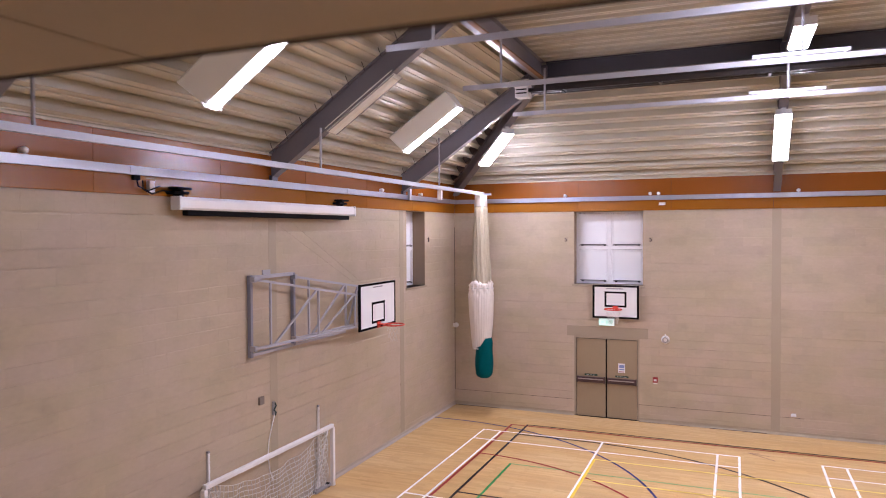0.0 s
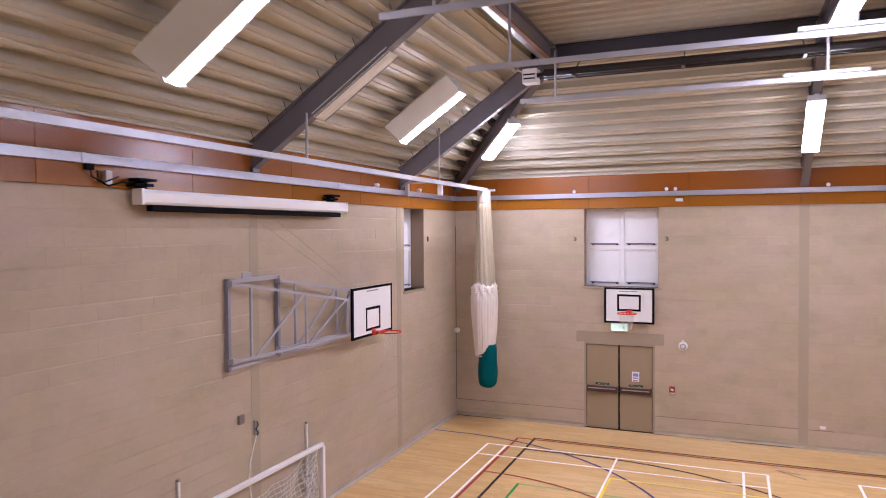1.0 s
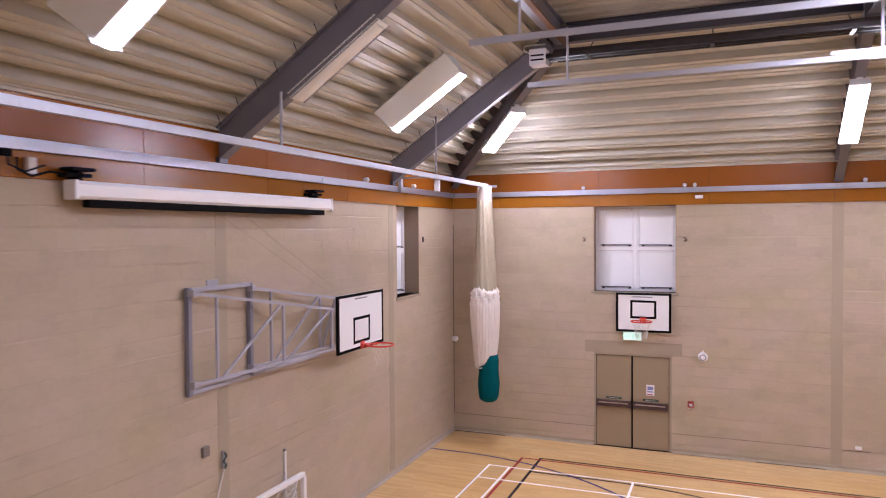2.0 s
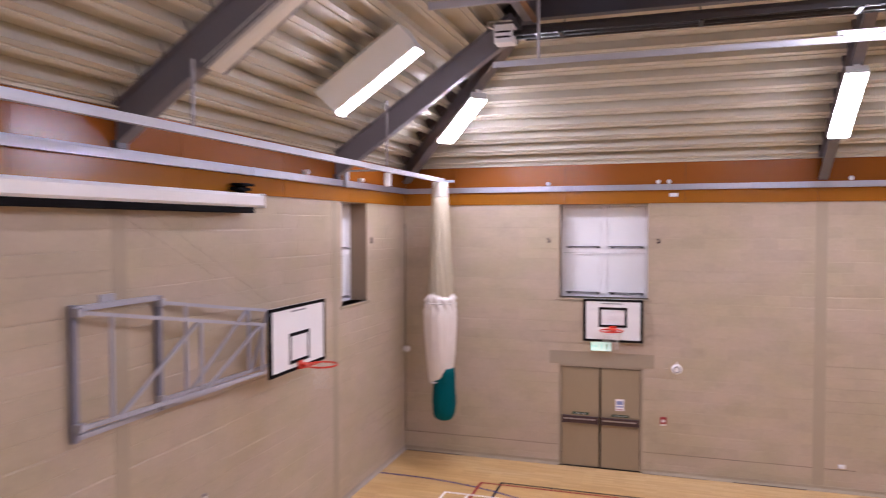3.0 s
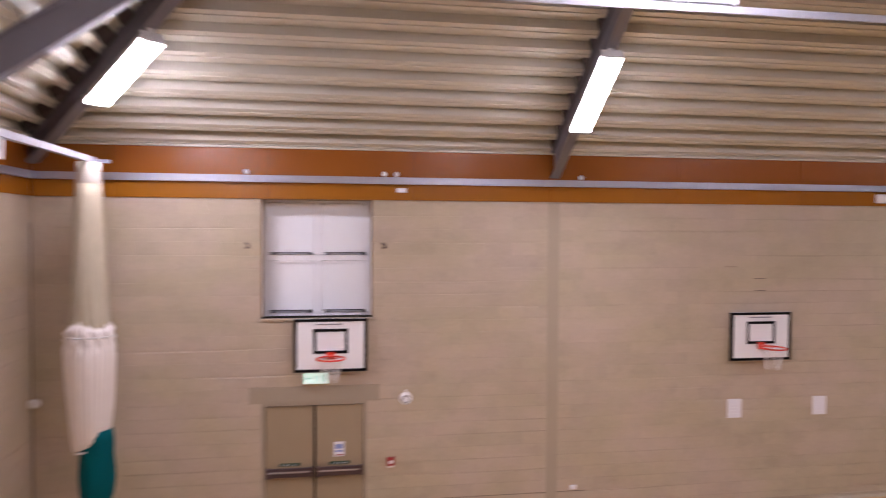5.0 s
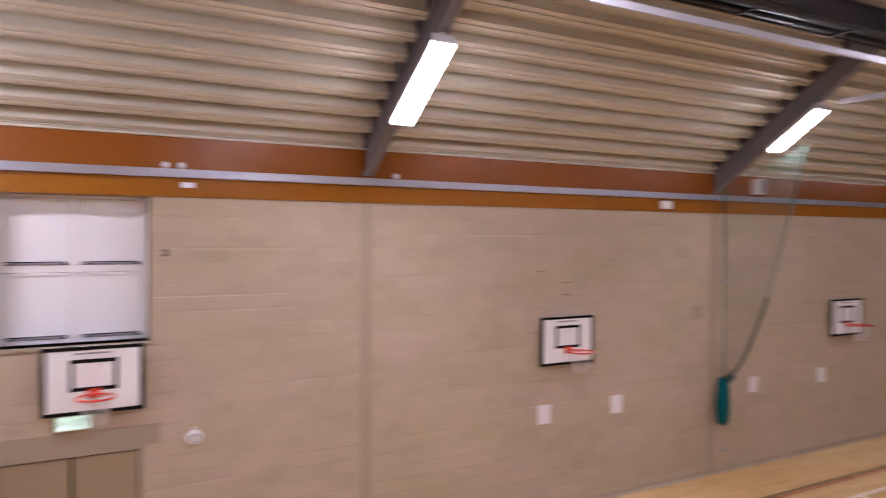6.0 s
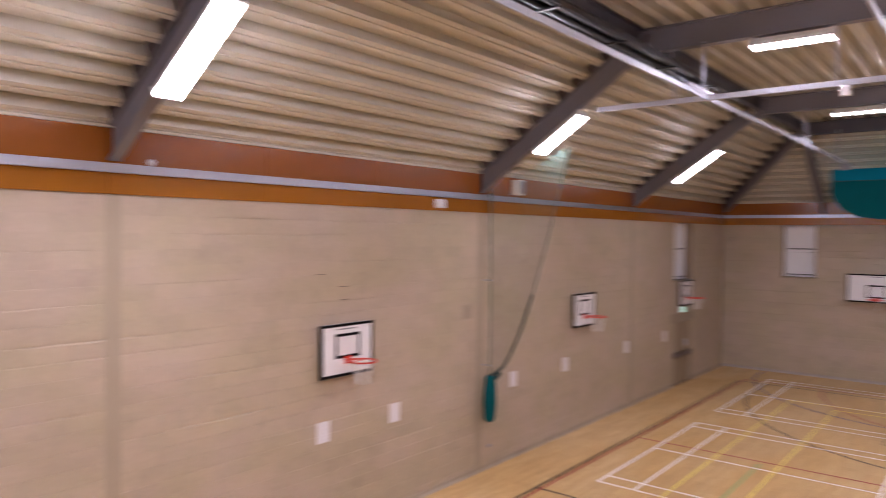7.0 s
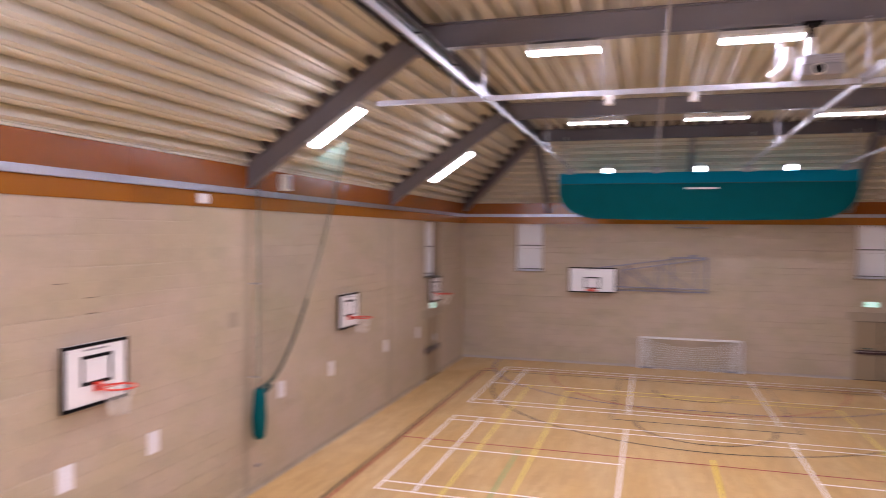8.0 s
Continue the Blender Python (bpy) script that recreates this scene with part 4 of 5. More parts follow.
def swing_frame(m, mirror, arm, board_w, board_h, board_z, label):
    """Folding basketball frame, folded flat against its wall; local x runs towards the board, z = 0 at the floor."""
    t = thing("folding_hoop", m, label, "basketball hoop", "folding frames")
    g = 1 if not mirror else -1
    paint = POSTPAINT if mirror else FRAMEPAINT
    P = lambda x, y, z: (g * x, y, z)
    for x, z0, z1 in ((0.0, 2.99, 4.40), (1.26, 3.02, 4.38)):
        part("wall_post", bar(B(), P(x, -0.06, z0), P(x, -0.06, z1), 0.06, 0.07, (0, 1, 0)), POSTPAINT, t)
    part("wall_rail", bar(B(), P(0, -0.06, 4.36), P(1.26, -0.06, 4.36), 0.06, 0.06), paint, t)
    part("wall_rail", bar(B(), P(0, -0.06, 3.03), P(arm + 0.3, -0.06, 3.03), 0.05, 0.05), paint, t)
    part("wall_plate", box(B(), *sorted((g * 0.4, g * 0.62)), -0.03, -0.006, 4.32, 4.47, 0.004), paint, t)
    for x0, y0, x1, y1, zt0, zt1, zb0, zb1, ups in ((0.0, -0.16, arm, -0.52, 4.33, 3.84, 3.15, 3.19, (0.13, 0.58, 0.98)), (1.26, -0.12, arm + 0.95, -0.36, 4.30, 3.90, 3.15, 3.2, (0.15, 0.62, 0.8))):
        at = lambda f, top: P(x0 + f * (x1 - x0), y0 + f * (y1 - y0), (zt0 + f * (zt1 - zt0)) if top else (zb0 + f * (zb1 - zb0)))
        w_ = 0.04
        part("arm_rail", bar(B(), at(0, 1), at(1, 1), w_, w_), paint, t)
        part("arm_rail", bar(B(), at(0, 0), at(1, 0), w_, w_), paint, t)
        for f in ups:
            part("upright", bar(B(), at(f, 0), at(f, 1), w_ * 0.9, w_ * 0.9, (0, 1, 0)), paint, t)
        part("diagonal", bar(B(), at(ups[0] + 0.03, 0), at(ups[1] - 0.01, 1), 0.035, 0.035), paint, t)
        part("diagonal", bar(B(), at(ups[1] + 0.02, 0), at(ups[2] - 0.01, 1), 0.035, 0.035), paint, t)
        for z in (at(0, 1), at(0, 0)):
            part("hinge", box(B(), z[0] - 0.035, z[0] + 0.035, z[1] - 0.02, z[1] + 0.08, z[2] - 0.045, z[2] + 0.045, 0.006), paint, t)
    bt = part("backboard", box(B(), *sorted((g * (arm + 0.2), g * (arm + board_w - 0.1))), -0.475, -0.445, board_z + 0.25, board_z + 0.33), paint, t, "white board with black border")
    bt.matrix_basis = pose(0, 0, 0)
    return t


def mount_board(t, g, x, z, w, h, face, hoop_z=0.13):
    """The board at the end of a folding frame, built in the frame's own space."""
    before = set(scene.objects)
    board(t, w, h, hoop_z, 0.0, (0.60, 0.46), hoop_z + 0.03, 3)
    for ob in set(scene.objects) - before:
        if ob.parent == t:
            ob.matrix_basis = pose(g * x, -face, z)


t = swing_frame(WEST(10.06), False, 2.84, 1.66, 1.04, 2.99, "grey folding basketball frame with a white board, folded against the wall")
mount_board(t, 1, 3.79, 3.05, 1.65, 0.985, 0.52, 0.08)
t = swing_frame(EAST(10.0), True, 3.2, 1.86, 1.04, 2.95, "grey folding basketball frame with a white board on the end wall")
mount_board(t, -1, 4.28, 2.93, 1.85, 1.0, 0.52)
t = thing("stay_wires", WEST(10.06), "two thin steel stay wires above the basketball frame", "wire")
for a, b in (((0.7, -0.01, 5.35), (2.95, -0.45, 4.05)), ((1.25, -0.01, 5.35), (3.2, -0.45, 4.06))):
    part("wire", rod(B(), a, b, 0.0025, 5), COLUMN, t)


# ---- exit signs ----
def exit_sign(m):
    t = thing("exit_sign", m, "lit green and white emergency exit sign box", "exit sign", "exit signs")
    part("case", box(B(), -0.21, 0.21, -0.09, -0.007, 0, 0.20, 0.01), WHITE, t)
    face = part("face", box(B(), -0.195, 0.195, -0.094, -0.0895, 0.015, 0.185), EXIT, t, "glowing pale green face")
    part("mark", box(B(), -0.16, -0.06, -0.0965, -0.0945, 0.08, 0.12), EXIT_MARK, face)
    part("mark", sweep(B(), (-0.17, -0.0965, 0.1), (-0.17, -0.0945, 0.1), [(-0.06, 0), (0.0, 0.05), (0.0, -0.05)]), EXIT_MARK, face)
    part("mark", box(B(), -0.02, 0.05, -0.0965, -0.0945, 0.045, 0.155), EXIT_MARK, face)
    part("mark", box(B(), 0.08, 0.16, -0.0965, -0.0945, 0.04, 0.16), EXIT_MARK, face)
    return t


exit_sign(NORTH(-3.03, 2.545))
exit_sign(NORTH(21.35, 2.53))
exit_sign(EAST(4.36, 2.68))


# ---- goals ----
def cord_sheet(bm, point, nu, nv, r):
    """A knotted net through point(u, v)."""
    g = [[Vector(point(i / nu, j / nv)) for j in range(nv + 1)] for i in range(nu + 1)]
    for i in range(nu + 1):
        for j in range(nv + 1):
            if i < nu:
                rod(bm, g[i][j], g[i + 1][j], r, 3)
            if j < nv:
                rod(bm, g[i][j], g[i][j + 1], r, 3)
    return bm


def goal(m, W=3.72, H=1.27):
    t = thing("football_goal", m, "low white football goal with a sagging white net against the wall", "goal", "football goals")
    out = -0.2
    part("crossbar", box(B(), -W / 2, W / 2, out - 0.04, out + 0.04, H - 0.075, H, 0.012), WHITE, t)
    for e in (-1, 1):
        part("post", box(B(), e * W / 2 - 0.04, e * W / 2 + 0.04, out - 0.038, out + 0.038, 0.01, H - 0.076, 0.012), WHITE, t)
        foot = part("foot", box(B(), e * (W / 2 - 0.28) - 0.3, e * (W / 2 - 0.28) + 0.26, out + 0.02, out + 0.1, 0.02, 0.075, 0.008), GREY_PLASTIC, t)
        part("wheel", rod(B(), (e * (W / 2 - 0.1), out + 0.03, 0.05), (e * (W / 2 - 0.1), out + 0.09, 0.05), 0.05, 14), BLACK, foot)
        part("side_stay", bar(B(), (e * (W / 2 - 0.06), out + 0.08, H - 0.1), (e * (W / 2 - 0.45), out + 0.1, 0.08), 0.03, 0.03), WHITE, t)

    def main_net(u, v):
        sag = 0.30 * (1 - abs(2 * u - 1) ** 1.7)
        top = H - 0.09 - sag
        z = top * (1 - v) + 0.02 * v
        wob = 0.03 * math.sin(u * 23 + v * 5) + 0.02 * math.sin(u * 51 + v * 9)
        return (-W / 2 + 0.12 + u * (W - 0.24) + 0.02 * math.sin(v * 9 + u * 17), out + 0.10 - 0.03 + wob * 0.8, z + 0.015 * math.sin(u * 31))
    part("net", cord_sheet(B(), main_net, 34, 11, 0.0065), NETCORD, t, "slack white cord net")
    for e in (-1, 1):
        def side_net(u, v):
            return (e * (W / 2 - 0.08 - u * 0.34 + 0.03 * math.sin(v * 12)), out + 0.09 + 0.04 * math.sin(u * 9 + v * 14), (H - 0.1) * (1 - v) + 0.04)
        part("net", cord_sheet(B(), side_net, 9, 14, 0.0075), NETCORD, t, "bunched white cord net")
    return t


g = goal(WEST(10.585))
copy_thing(g, EAST(10.57, 0, 0.1))
t = thing("wall_socket_post", WEST(0), "two short white steel posts standing behind the goal", "post")
for y in (9.01, 12.18):
    part("post", box(B(), y - 0.018, y + 0.018, -0.055, -0.015, 0.0, 1.68, 0.004), WHITE, t)
    part("cap", box(B(), y - 0.021, y + 0.021, -0.058, -0.012, 1.66, 1.69, 0.004), GREY_PLASTIC, t)

# ---- bundled white net at the corner ----
t = thing("net_bundle", pose(-6.28, 18.6, 0), "cream net gathered into a white wrap above a teal bag", "net")


def gathers(n, amount, seed):
    return lambda a, z: 1 + amount * math.sin(n * a + 2.2 * z + seed) + 0.6 * amount * math.sin((2 * n + 3) * a - 3.1 * z)


def net_radius(z):
    """Radius of the gathered net between the wrap and the track."""
    f = (z - 3.55) / 2.27
    return 0.292 - 0.124 * f ** 0.8


def wrap_folds(a, z):
    """Deep hanging folds, crumpled where the wrap is tied."""
    k = 1 + 0.04 * (1 - 2 * abs(math.sin(6.5 * a + 0.5 * math.sin(2.1 * z)))) + 0.02 * math.sin(3 * a - 2.3 * z) + 0.03 * math.sin(13 * a + 1.7 * z) + 0.018 * math.sin(29 * a - 0.8 * z)
    tied = max(0.0, 1 - abs(z - 3.55) / 0.3)
    return k + tied * (0.06 * math.sin(11 * a + 19 * z) + 0.05 * math.sin(17 * a - 31 * z))


part("collar", lathe(B(), [(5.80, 0.165), (5.83, 0.178), (6.0, 0.165), (6.12, 0.16)], 40, gathers(9, 0.03, 0)), COLLAR, t, "white stitched heading", True)
part("gathered_net", lathe(B(), [(3.55 + 2.27 * k / 12, net_radius(3.55 + 2.27 * k / 12)) for k in range(13)], 72, gathers(13, 0.06, 1)), GATHERED, t, "gathered cream net", True)
for i in range(22):
    for turn in (-0.55, 0.55):
        part("net_cord", path_tube(B(), [((net_radius(z) + 0.008) * math.cos(a), (net_radius(z) + 0.008) * math.sin(a), z) for z, a in ((3.6 + 2.2 * k / 12, 2 * math.pi * i / 22 + turn * 2.2 * k / 12) for k in range(13))], 0.004, 3), CREAM_CORD, t)
fall = ((1.93, 0.20), (1.95, 0.245), (2.05, 0.262), (2.2, 0.28), (2.4, 0.30), (2.6, 0.318), (2.8, 0.33), (3.0, 0.342), (3.15, 0.347), (3.3, 0.352), (3.4, 0.345), (3.48, 0.325), (3.54, 0.335), (3.6, 0.315), (3.66, 0.335), (3.72, 0.30), (3.78, 0.25))
wrap = lathe(B(), fall, 120, wrap_folds)
for v in wrap.verts:
    low = max(0.0, 1 - (v.co.z - 1.93) / 0.6)
    v.co.z += low * (0.09 * v.co.x / 0.25 + 0.03)
    v.co.z += max(0.0, (v.co.z - 3.5) / 0.3) * 0.05 * math.sin(3 * math.atan2(v.co.y, v.co.x) + 1)
part("wrap", wrap, CANVAS, t, "white canvas wrap with deep folds", True)
bag = lathe(B(), [(1.08, 0.03), (1.09, 0.12), (1.13, 0.185), (1.2, 0.225), (1.3, 0.24), (1.45, 0.247), (1.6, 0.243), (1.75, 0.235), (1.9, 0.23), (2.05, 0.235), (2.2, 0.22)], 64, lambda a, z: 1 + 0.03 * math.sin(6 * a + 4 * z) + 0.02 * (1 - 2 * abs(math.sin(5 * a - 5 * z))))
part("bag", bag, TEAL, t, "teal storage bag", True).matrix_basis = pose(0.08, 0, 0)
part("tie", ring(B(), (0, 0, 3.58), 0.318, 0.014, 30, 6), NETCORD, t)
part("tie", box(B(), -0.14, 0.0, -0.262, -0.235, 1.90, 1.925, 0.004), NETCORD, t)

# ---- dividing net drawn back to the wall ----
t = thing("divider_net", pose(9.3, 0, 0), "fine green dividing net drawn back with a teal bag", "net")


def divider(u, v):
    """u from the wall to the free edge, v from the top down."""
    z = 6.95 - v * 4.8
    edge = 19.40 - 1.82 * (1 - v) ** 0.62
    y = 19.5 + u * (edge - 19.5)
    return (0.05 * math.sin(u * 11 + v * 2), y, z - 0.75 * (1 - u) * (1 - v))


def sheet(bm, point, nu, nv):
    g_ = [[bm.verts.new(point(i / nu, j / nv)) for j in range(nv + 1)] for i in range(nu + 1)]
    for i in range(nu):
        for j in range(nv):
            bm.faces.new((g_[i][j], g_[i + 1][j], g_[i + 1][j + 1], g_[i][j + 1]))
    return bm


part("net", sheet(B(), divider, 20, 20), NET_GREEN, t, "see-through green net", True)
part("edge_rope", path_tube(B(), [divider(1, k / 24) for k in range(18)], 0.014, 6), ROPE_GREEN, t)
part("edge_rope", path_tube(B(), [divider(1, k / 24) for k in range(15, 25)], 0.032, 6), ROPE, t)
part("edge_rope", path_tube(B(), [divider(0, k / 12) for k in range(13)], 0.014, 5), ROPE_GREEN, t)
for z in (2.35, 4.2, 6.05):
    part("wall_eye", rod(B(), (0, 19.45, z), (0, 19.69, z), 0.012, 6), GALV, t)
part("bag", lathe(B(), [(1.14, 0.02), (1.15, 0.07), (1.22, 0.12), (1.55, 0.145), (1.95, 0.12), (2.08, 0.11), (2.14, 0.09)], 24, lambda a, z: 1 + 0.05 * math.sin(5 * a + 3 * z), (-0.05, 19.42)), TEAL, t, "teal storage bag", True)
part("tie", path_tube(B(), [(-0.05, 19.46, 2.16), (-0.02, 19.40, 2.07), (0, 19.30, 2.10), (0, 19.2, 2.22)], 0.045, 8), ROPE, t)

# ---- teal end curtain ----
t = thing("end_curtain", pose(22.9, 10.45, 0), "teal fabric curtain pelmet hanging from the net tracks", "curtain")
HALF = 4.87


def pelmet(side):
    def point(u, v):
        z = 7.44 - v * 1.64
        k = max(0.0, (v - 0.4) / 0.6)
        hw = HALF - 1.35 * (1 - math.sqrt(max(0.0, 1 - k * k)))
        y = (2 * u - 1) * hw
        bulge = 0.16 * math.sin(math.pi * min(1, v * 1.05)) * (1 - abs(2 * u - 1) ** 6)
        return (side * (0.015 + bulge + 0.01 * math.sin(u * 40)), y, z - 0.05 * math.sin(math.pi * u) * v)
    return point


body = sheet(B(), pelmet(-1), 60, 24)
sheet(body, pelmet(1), 60, 24)
bmesh.ops.remove_doubles(body, verts=body.verts, dist=0.001)
part("pelmet", body, TEAL, t, "", True)


def top_band(u, v):
    x, y, z = pelmet(-1)(u, v * 0.24)
    return (x - 0.006, y, z)


part("band", sheet(B(), top_band, 60, 6), TEAL_LIGHT, t, "lighter teal heading band", True)
part("seam", path_tube(B(), [tuple(Vector(top_band(k / 40, 1)) + Vector((-0.004, 0, 0))) for k in range(41)], 0.012, 5), ROPE, t)
# White bar modelled in place of a bright reflection on the curtain front.
part("batten", box(B(), -0.235, -0.205, -0.55, 0.5, 6.82, 6.88, 0.006), WHITE, t, "short white bar put in for a bright reflection")
part("veil", sheet(B(), lambda u, v: (0.02 * math.sin(u * 60), (2 * u - 1) * HALF, 7.44 + v * 1.08), 40, 6), NET_VEIL, t, "see-through teal net", True)
for y in (14.93, 11.92, 8.96, 6.0):
    part("clamp", box(B(), -0.1, 0.12, y - 10.45 - 0.16, y - 10.45 + 0.16, 7.40, 7.61, 0.02), GREY_PLASTIC, t)

# ---- projection screen and projector ----
t = thing("projection_screen", WEST(0), "white rolled-up projection screen case over a black lower bar", "projection screen")
case = [(0.0, 0.0), (0.14, 0.0), (0.17, 0.03), (0.17, 0.15), (0.14, 0.19), (0.0, 0.19)]
part("case", sweep(B(), (8.26, -0.10, 5.47), (13.3, -0.10, 5.47), case), WHITE, t)
for y in (8.22, 13.29):
    part("end_cap", box(B(), y, y + 0.05, -0.275, -0.095, 5.462, 5.668, 0.01), WHITE, t)
part("lower_bar", box(B(), 8.42, 13.12, -0.24, -0.13, 5.385, 5.468, 0.01), BLACK, t, "black slot and weight bar")
for y in (8.35, 12.95):
    bk = part("bracket", box(B(), y - 0.15, y + 0.15, -0.2, -0.032, 5.70, 5.74, 0.006), BLACK, t, "black steel bracket")
    part("bracket_arm", box(B(), y - 0.13, y + 0.16, -0.24, -0.05, 5.765, 5.80, 0.006), BLACK, bk)
    part("bracket_post", box(B(), y - 0.03, y + 0.03, -0.2, -0.04, 5.655, 5.765, 0.004), BLACK, bk)
bm = B()
path_tube(bm, [(7.75, -0.05, 5.86), (7.72, -0.09, 5.74), (7.85, -0.12, 5.68), (8.05, -0.12, 5.74), (8.22, -0.12, 5.72)], 0.012)
path_tube(bm, [(7.65, -0.05, 5.9), (7.62, -0.1, 5.78), (7.8, -0.1, 5.72), (8.0, -0.12, 5.80)], 0.01)
part("cable", bm, BLACK, t)
part("junction_box", box(B(), 7.83, 7.93, -0.10, -0.032, 5.70, 5.87, 0.01), WHITE, t)
part("junction_box", box(B(), 7.56, 7.68, -0.09, -0.032, 5.86, 5.93, 0.01), BLACK, t)

t = thing("projector", pose(9.1, 9.62, 7.86), "grey ceiling projector on a white arm under the roof beam", "projector")
part("pole", rod(B(), (0, 0.12, 0.40), (0, 0.12, 0.67), 0.05, 12), BLACK, t, "black drop pole")
part("arm", box(B(), -0.06, 0.06, 0.06, 0.18, 0.0, 0.42, 0.008), WHITE, t, "white arm")
part("mount_plate", box(B(), -0.14, 0.14, -0.02, 0.26, 0.62, 0.655, 0.006), BLACK, t)
body_ = part("case", box(B(), -0.22, 0.22, -0.30, 0.30, -0.19, -0.01, 0.025), GREY_PLASTIC, t)
part("lens", rod(B(), (-0.25, 0.06, -0.10), (-0.20, 0.06, -0.10), 0.07, 16), BLACK, body_)
part("lens_ring", rod(B(), (-0.235, 0.06, -0.10), (-0.215, 0.06, -0.10), 0.09, 16), UNLIT, body_)
part("top_cover", box(B(), -0.20, 0.20, -0.27, 0.27, -0.01, 0.13, 0.02), FRAMEPAINT, t)
for z in (0.02, 0.055, 0.09):
    part("vent", box(B(), -0.204, -0.199, -0.25, 0.0, z, z + 0.012), GREY_PLASTIC, t)
part("shroud", path_tube(B(), [(-0.05, 0.44, 0.28), (-0.05, 0.44, 0.08), (-0.05, 0.52, -0.06), (-0.05, 0.70, -0.2)], 0.085, 12), HOUSING, t, "white bent duct")


# ---- small wall fittings ----
def dome(m, r, label, category, mat=WHITE):
    t = thing("sensor", m, label, category, "wall sensors")
    bm = B()
    bmesh.ops.create_uvsphere(bm, u_segments=14, v_segments=8, radius=r, matrix=Matrix.Translation((0, -r - 0.02, 0)))
    part("dome", bm, mat, t, "", True)
    part("base", rod(B(), (0, -0.04, 0), (0, 0, 0), r * 0.8, 12), mat, t)
    return t


for x, z in ((-4.16, 6.10), (-1.89, 6.10), (-1.68, 6.10), (1.62, 6.10)):
    dome(NORTH(x, z, 0.03), 0.045, "small white round sensor on the orange fascia", "sensor")
for y in (5.95, 14.9, 17.1):
    dome(WEST(y, 6.10, 0.03), 0.045, "small white round sensor on the orange fascia", "sensor")
dome(WEST(19.57, 2.37), 0.075, "white round alarm dome near the corner", "alarm")

t = thing("alarm_sounder", NORTH(-1.5, 2.24), "white round alarm sounder with a grey ring", "alarm")
part("base", rod(B(), (0, -0.03, 0), (0, 0.0, 0), 0.11, 24), WHITE, t)
part("horn", rod(B(), (0, -0.085, 0), (0, -0.03, 0), 0.075, 20, 0.1), WHITE, t)
rim = ring(B(), (0, 0, 0), 0.06, 0.012, 24, 6)
bmesh.ops.transform(rim, matrix=pose(0, -0.088, 0, 90, 0, 0), verts=rim.verts)
part("grille", rim, GREY_PLASTIC, t)
part("cable_entry", box(B(), -0.015, 0.015, -0.03, 0.0, 0.1, 0.15, 0.004), WHITE, t)

t = thing("call_point", NORTH(-1.755, 1.10), "red fire alarm call point on the block wall", "call point")
part("case", box(B(), -0.065, 0.065, -0.06, 0, -0.02, 0.125, 0.01), RED, t)
part("window", box(B(), -0.035, 0.035, -0.064, -0.059, 0.02, 0.075), WHITE, t)
part("lower_plate", box(B(), -0.05, 0.05, -0.03, 0, -0.06, -0.025, 0.004), UNLIT, t)


def plate(name, m, w, h, d, mat, label, category):
    t = thing(name, m, label, category)
    part("case", box(B(), -w / 2, w / 2, -d, 0, -h / 2, h / 2, min(w, h, d) * 0.2), mat, t)
    return t


plate("junction_box", NORTH(-1.59, 5.83, 0.03), 0.17, 0.075, 0.05, WHITE, "small white junction box on the fascia", "junction box")
plate("junction_box", NORTH(7.7, 5.80, 0.03), 0.26, 0.17, 0.09, WHITE, "white square junction box on the fascia", "junction box")
plate("junction_box", WEST(10.38, 2.18), 0.13, 0.14, 0.05, RENDER_DARK, "small grey-brown socket box on the end wall", "socket")
plate("junction_box", NORTH(1.55, 0.52), 0.12, 0.07, 0.05, WHITE, "small white socket low on the wall", "socket")
plate("junction_box", NORTH(9.58, 0.5), 0.11, 0.06, 0.05, GREY_PLASTIC, "small grey socket low on the wall", "socket")
plate("wall_plate", WEST(17.74, 4.91), 0.06, 0.12, 0.03, BRONZE, "small dark metal plate beside the window", "plate")

for x in (-4.15, -1.88):
    t = thing("wall_hook", NORTH(x, 4.89), "small metal wall hook beside the window", "hook", "wall hooks")
    part("back_plate", box(B(), -0.05, 0.05, -0.016, 0, -0.06, 0.06, 0.003), COLUMN, t)
    part("hook", path_tube(B(), [(-0.03, -0.012, 0.03), (0.0, -0.06, 0.02), (0.03, -0.07, -0.02), (0.0, -0.05, -0.05), (-0.03, -0.03, -0.04)], 0.012), BRONZE, t)

t = thing("cord_cleat", WEST(10.73, 1.97), "dark wall cleat with a pale hanging cord", "cleat")
part("cleat", box(B(), -0.03, 0.03, -0.05, 0, -0.12, 0.12, 0.01), GREY_PLASTIC, t)
part("coil", path_tube(B(), [(0.0, -0.06, 0.10), (0.035, -0.06, 0.04), (-0.03, -0.06, -0.02), (0.03, -0.06, -0.08), (0.0, -0.06, -0.13)], 0.012), ROPE, t)
part("cord", path_tube(B(), [(0.0, -0.05, -0.12), (-0.07, -0.04, -0.3), (-0.15, -0.03, -0.55), (-0.18, -0.03, -0.85), (-0.13, -0.03, -1.1), (-0.04, -0.03, -1.3)], 0.010), WHITE, t)

t = thing("wall_vent", NORTH(8.73, 3.55), "beige square air vent in the block wall", "vent")
part("surround", box(B(), -0.15, 0.15, -0.022, 0, -0.15, 0.15, 0.005), COLUMN, t)
for k in range(6):
    part("slat", box(B(), -0.12, 0.12, -0.03, -0.02, -0.115 + k * 0.042, -0.098 + k * 0.042), RENDER, t)

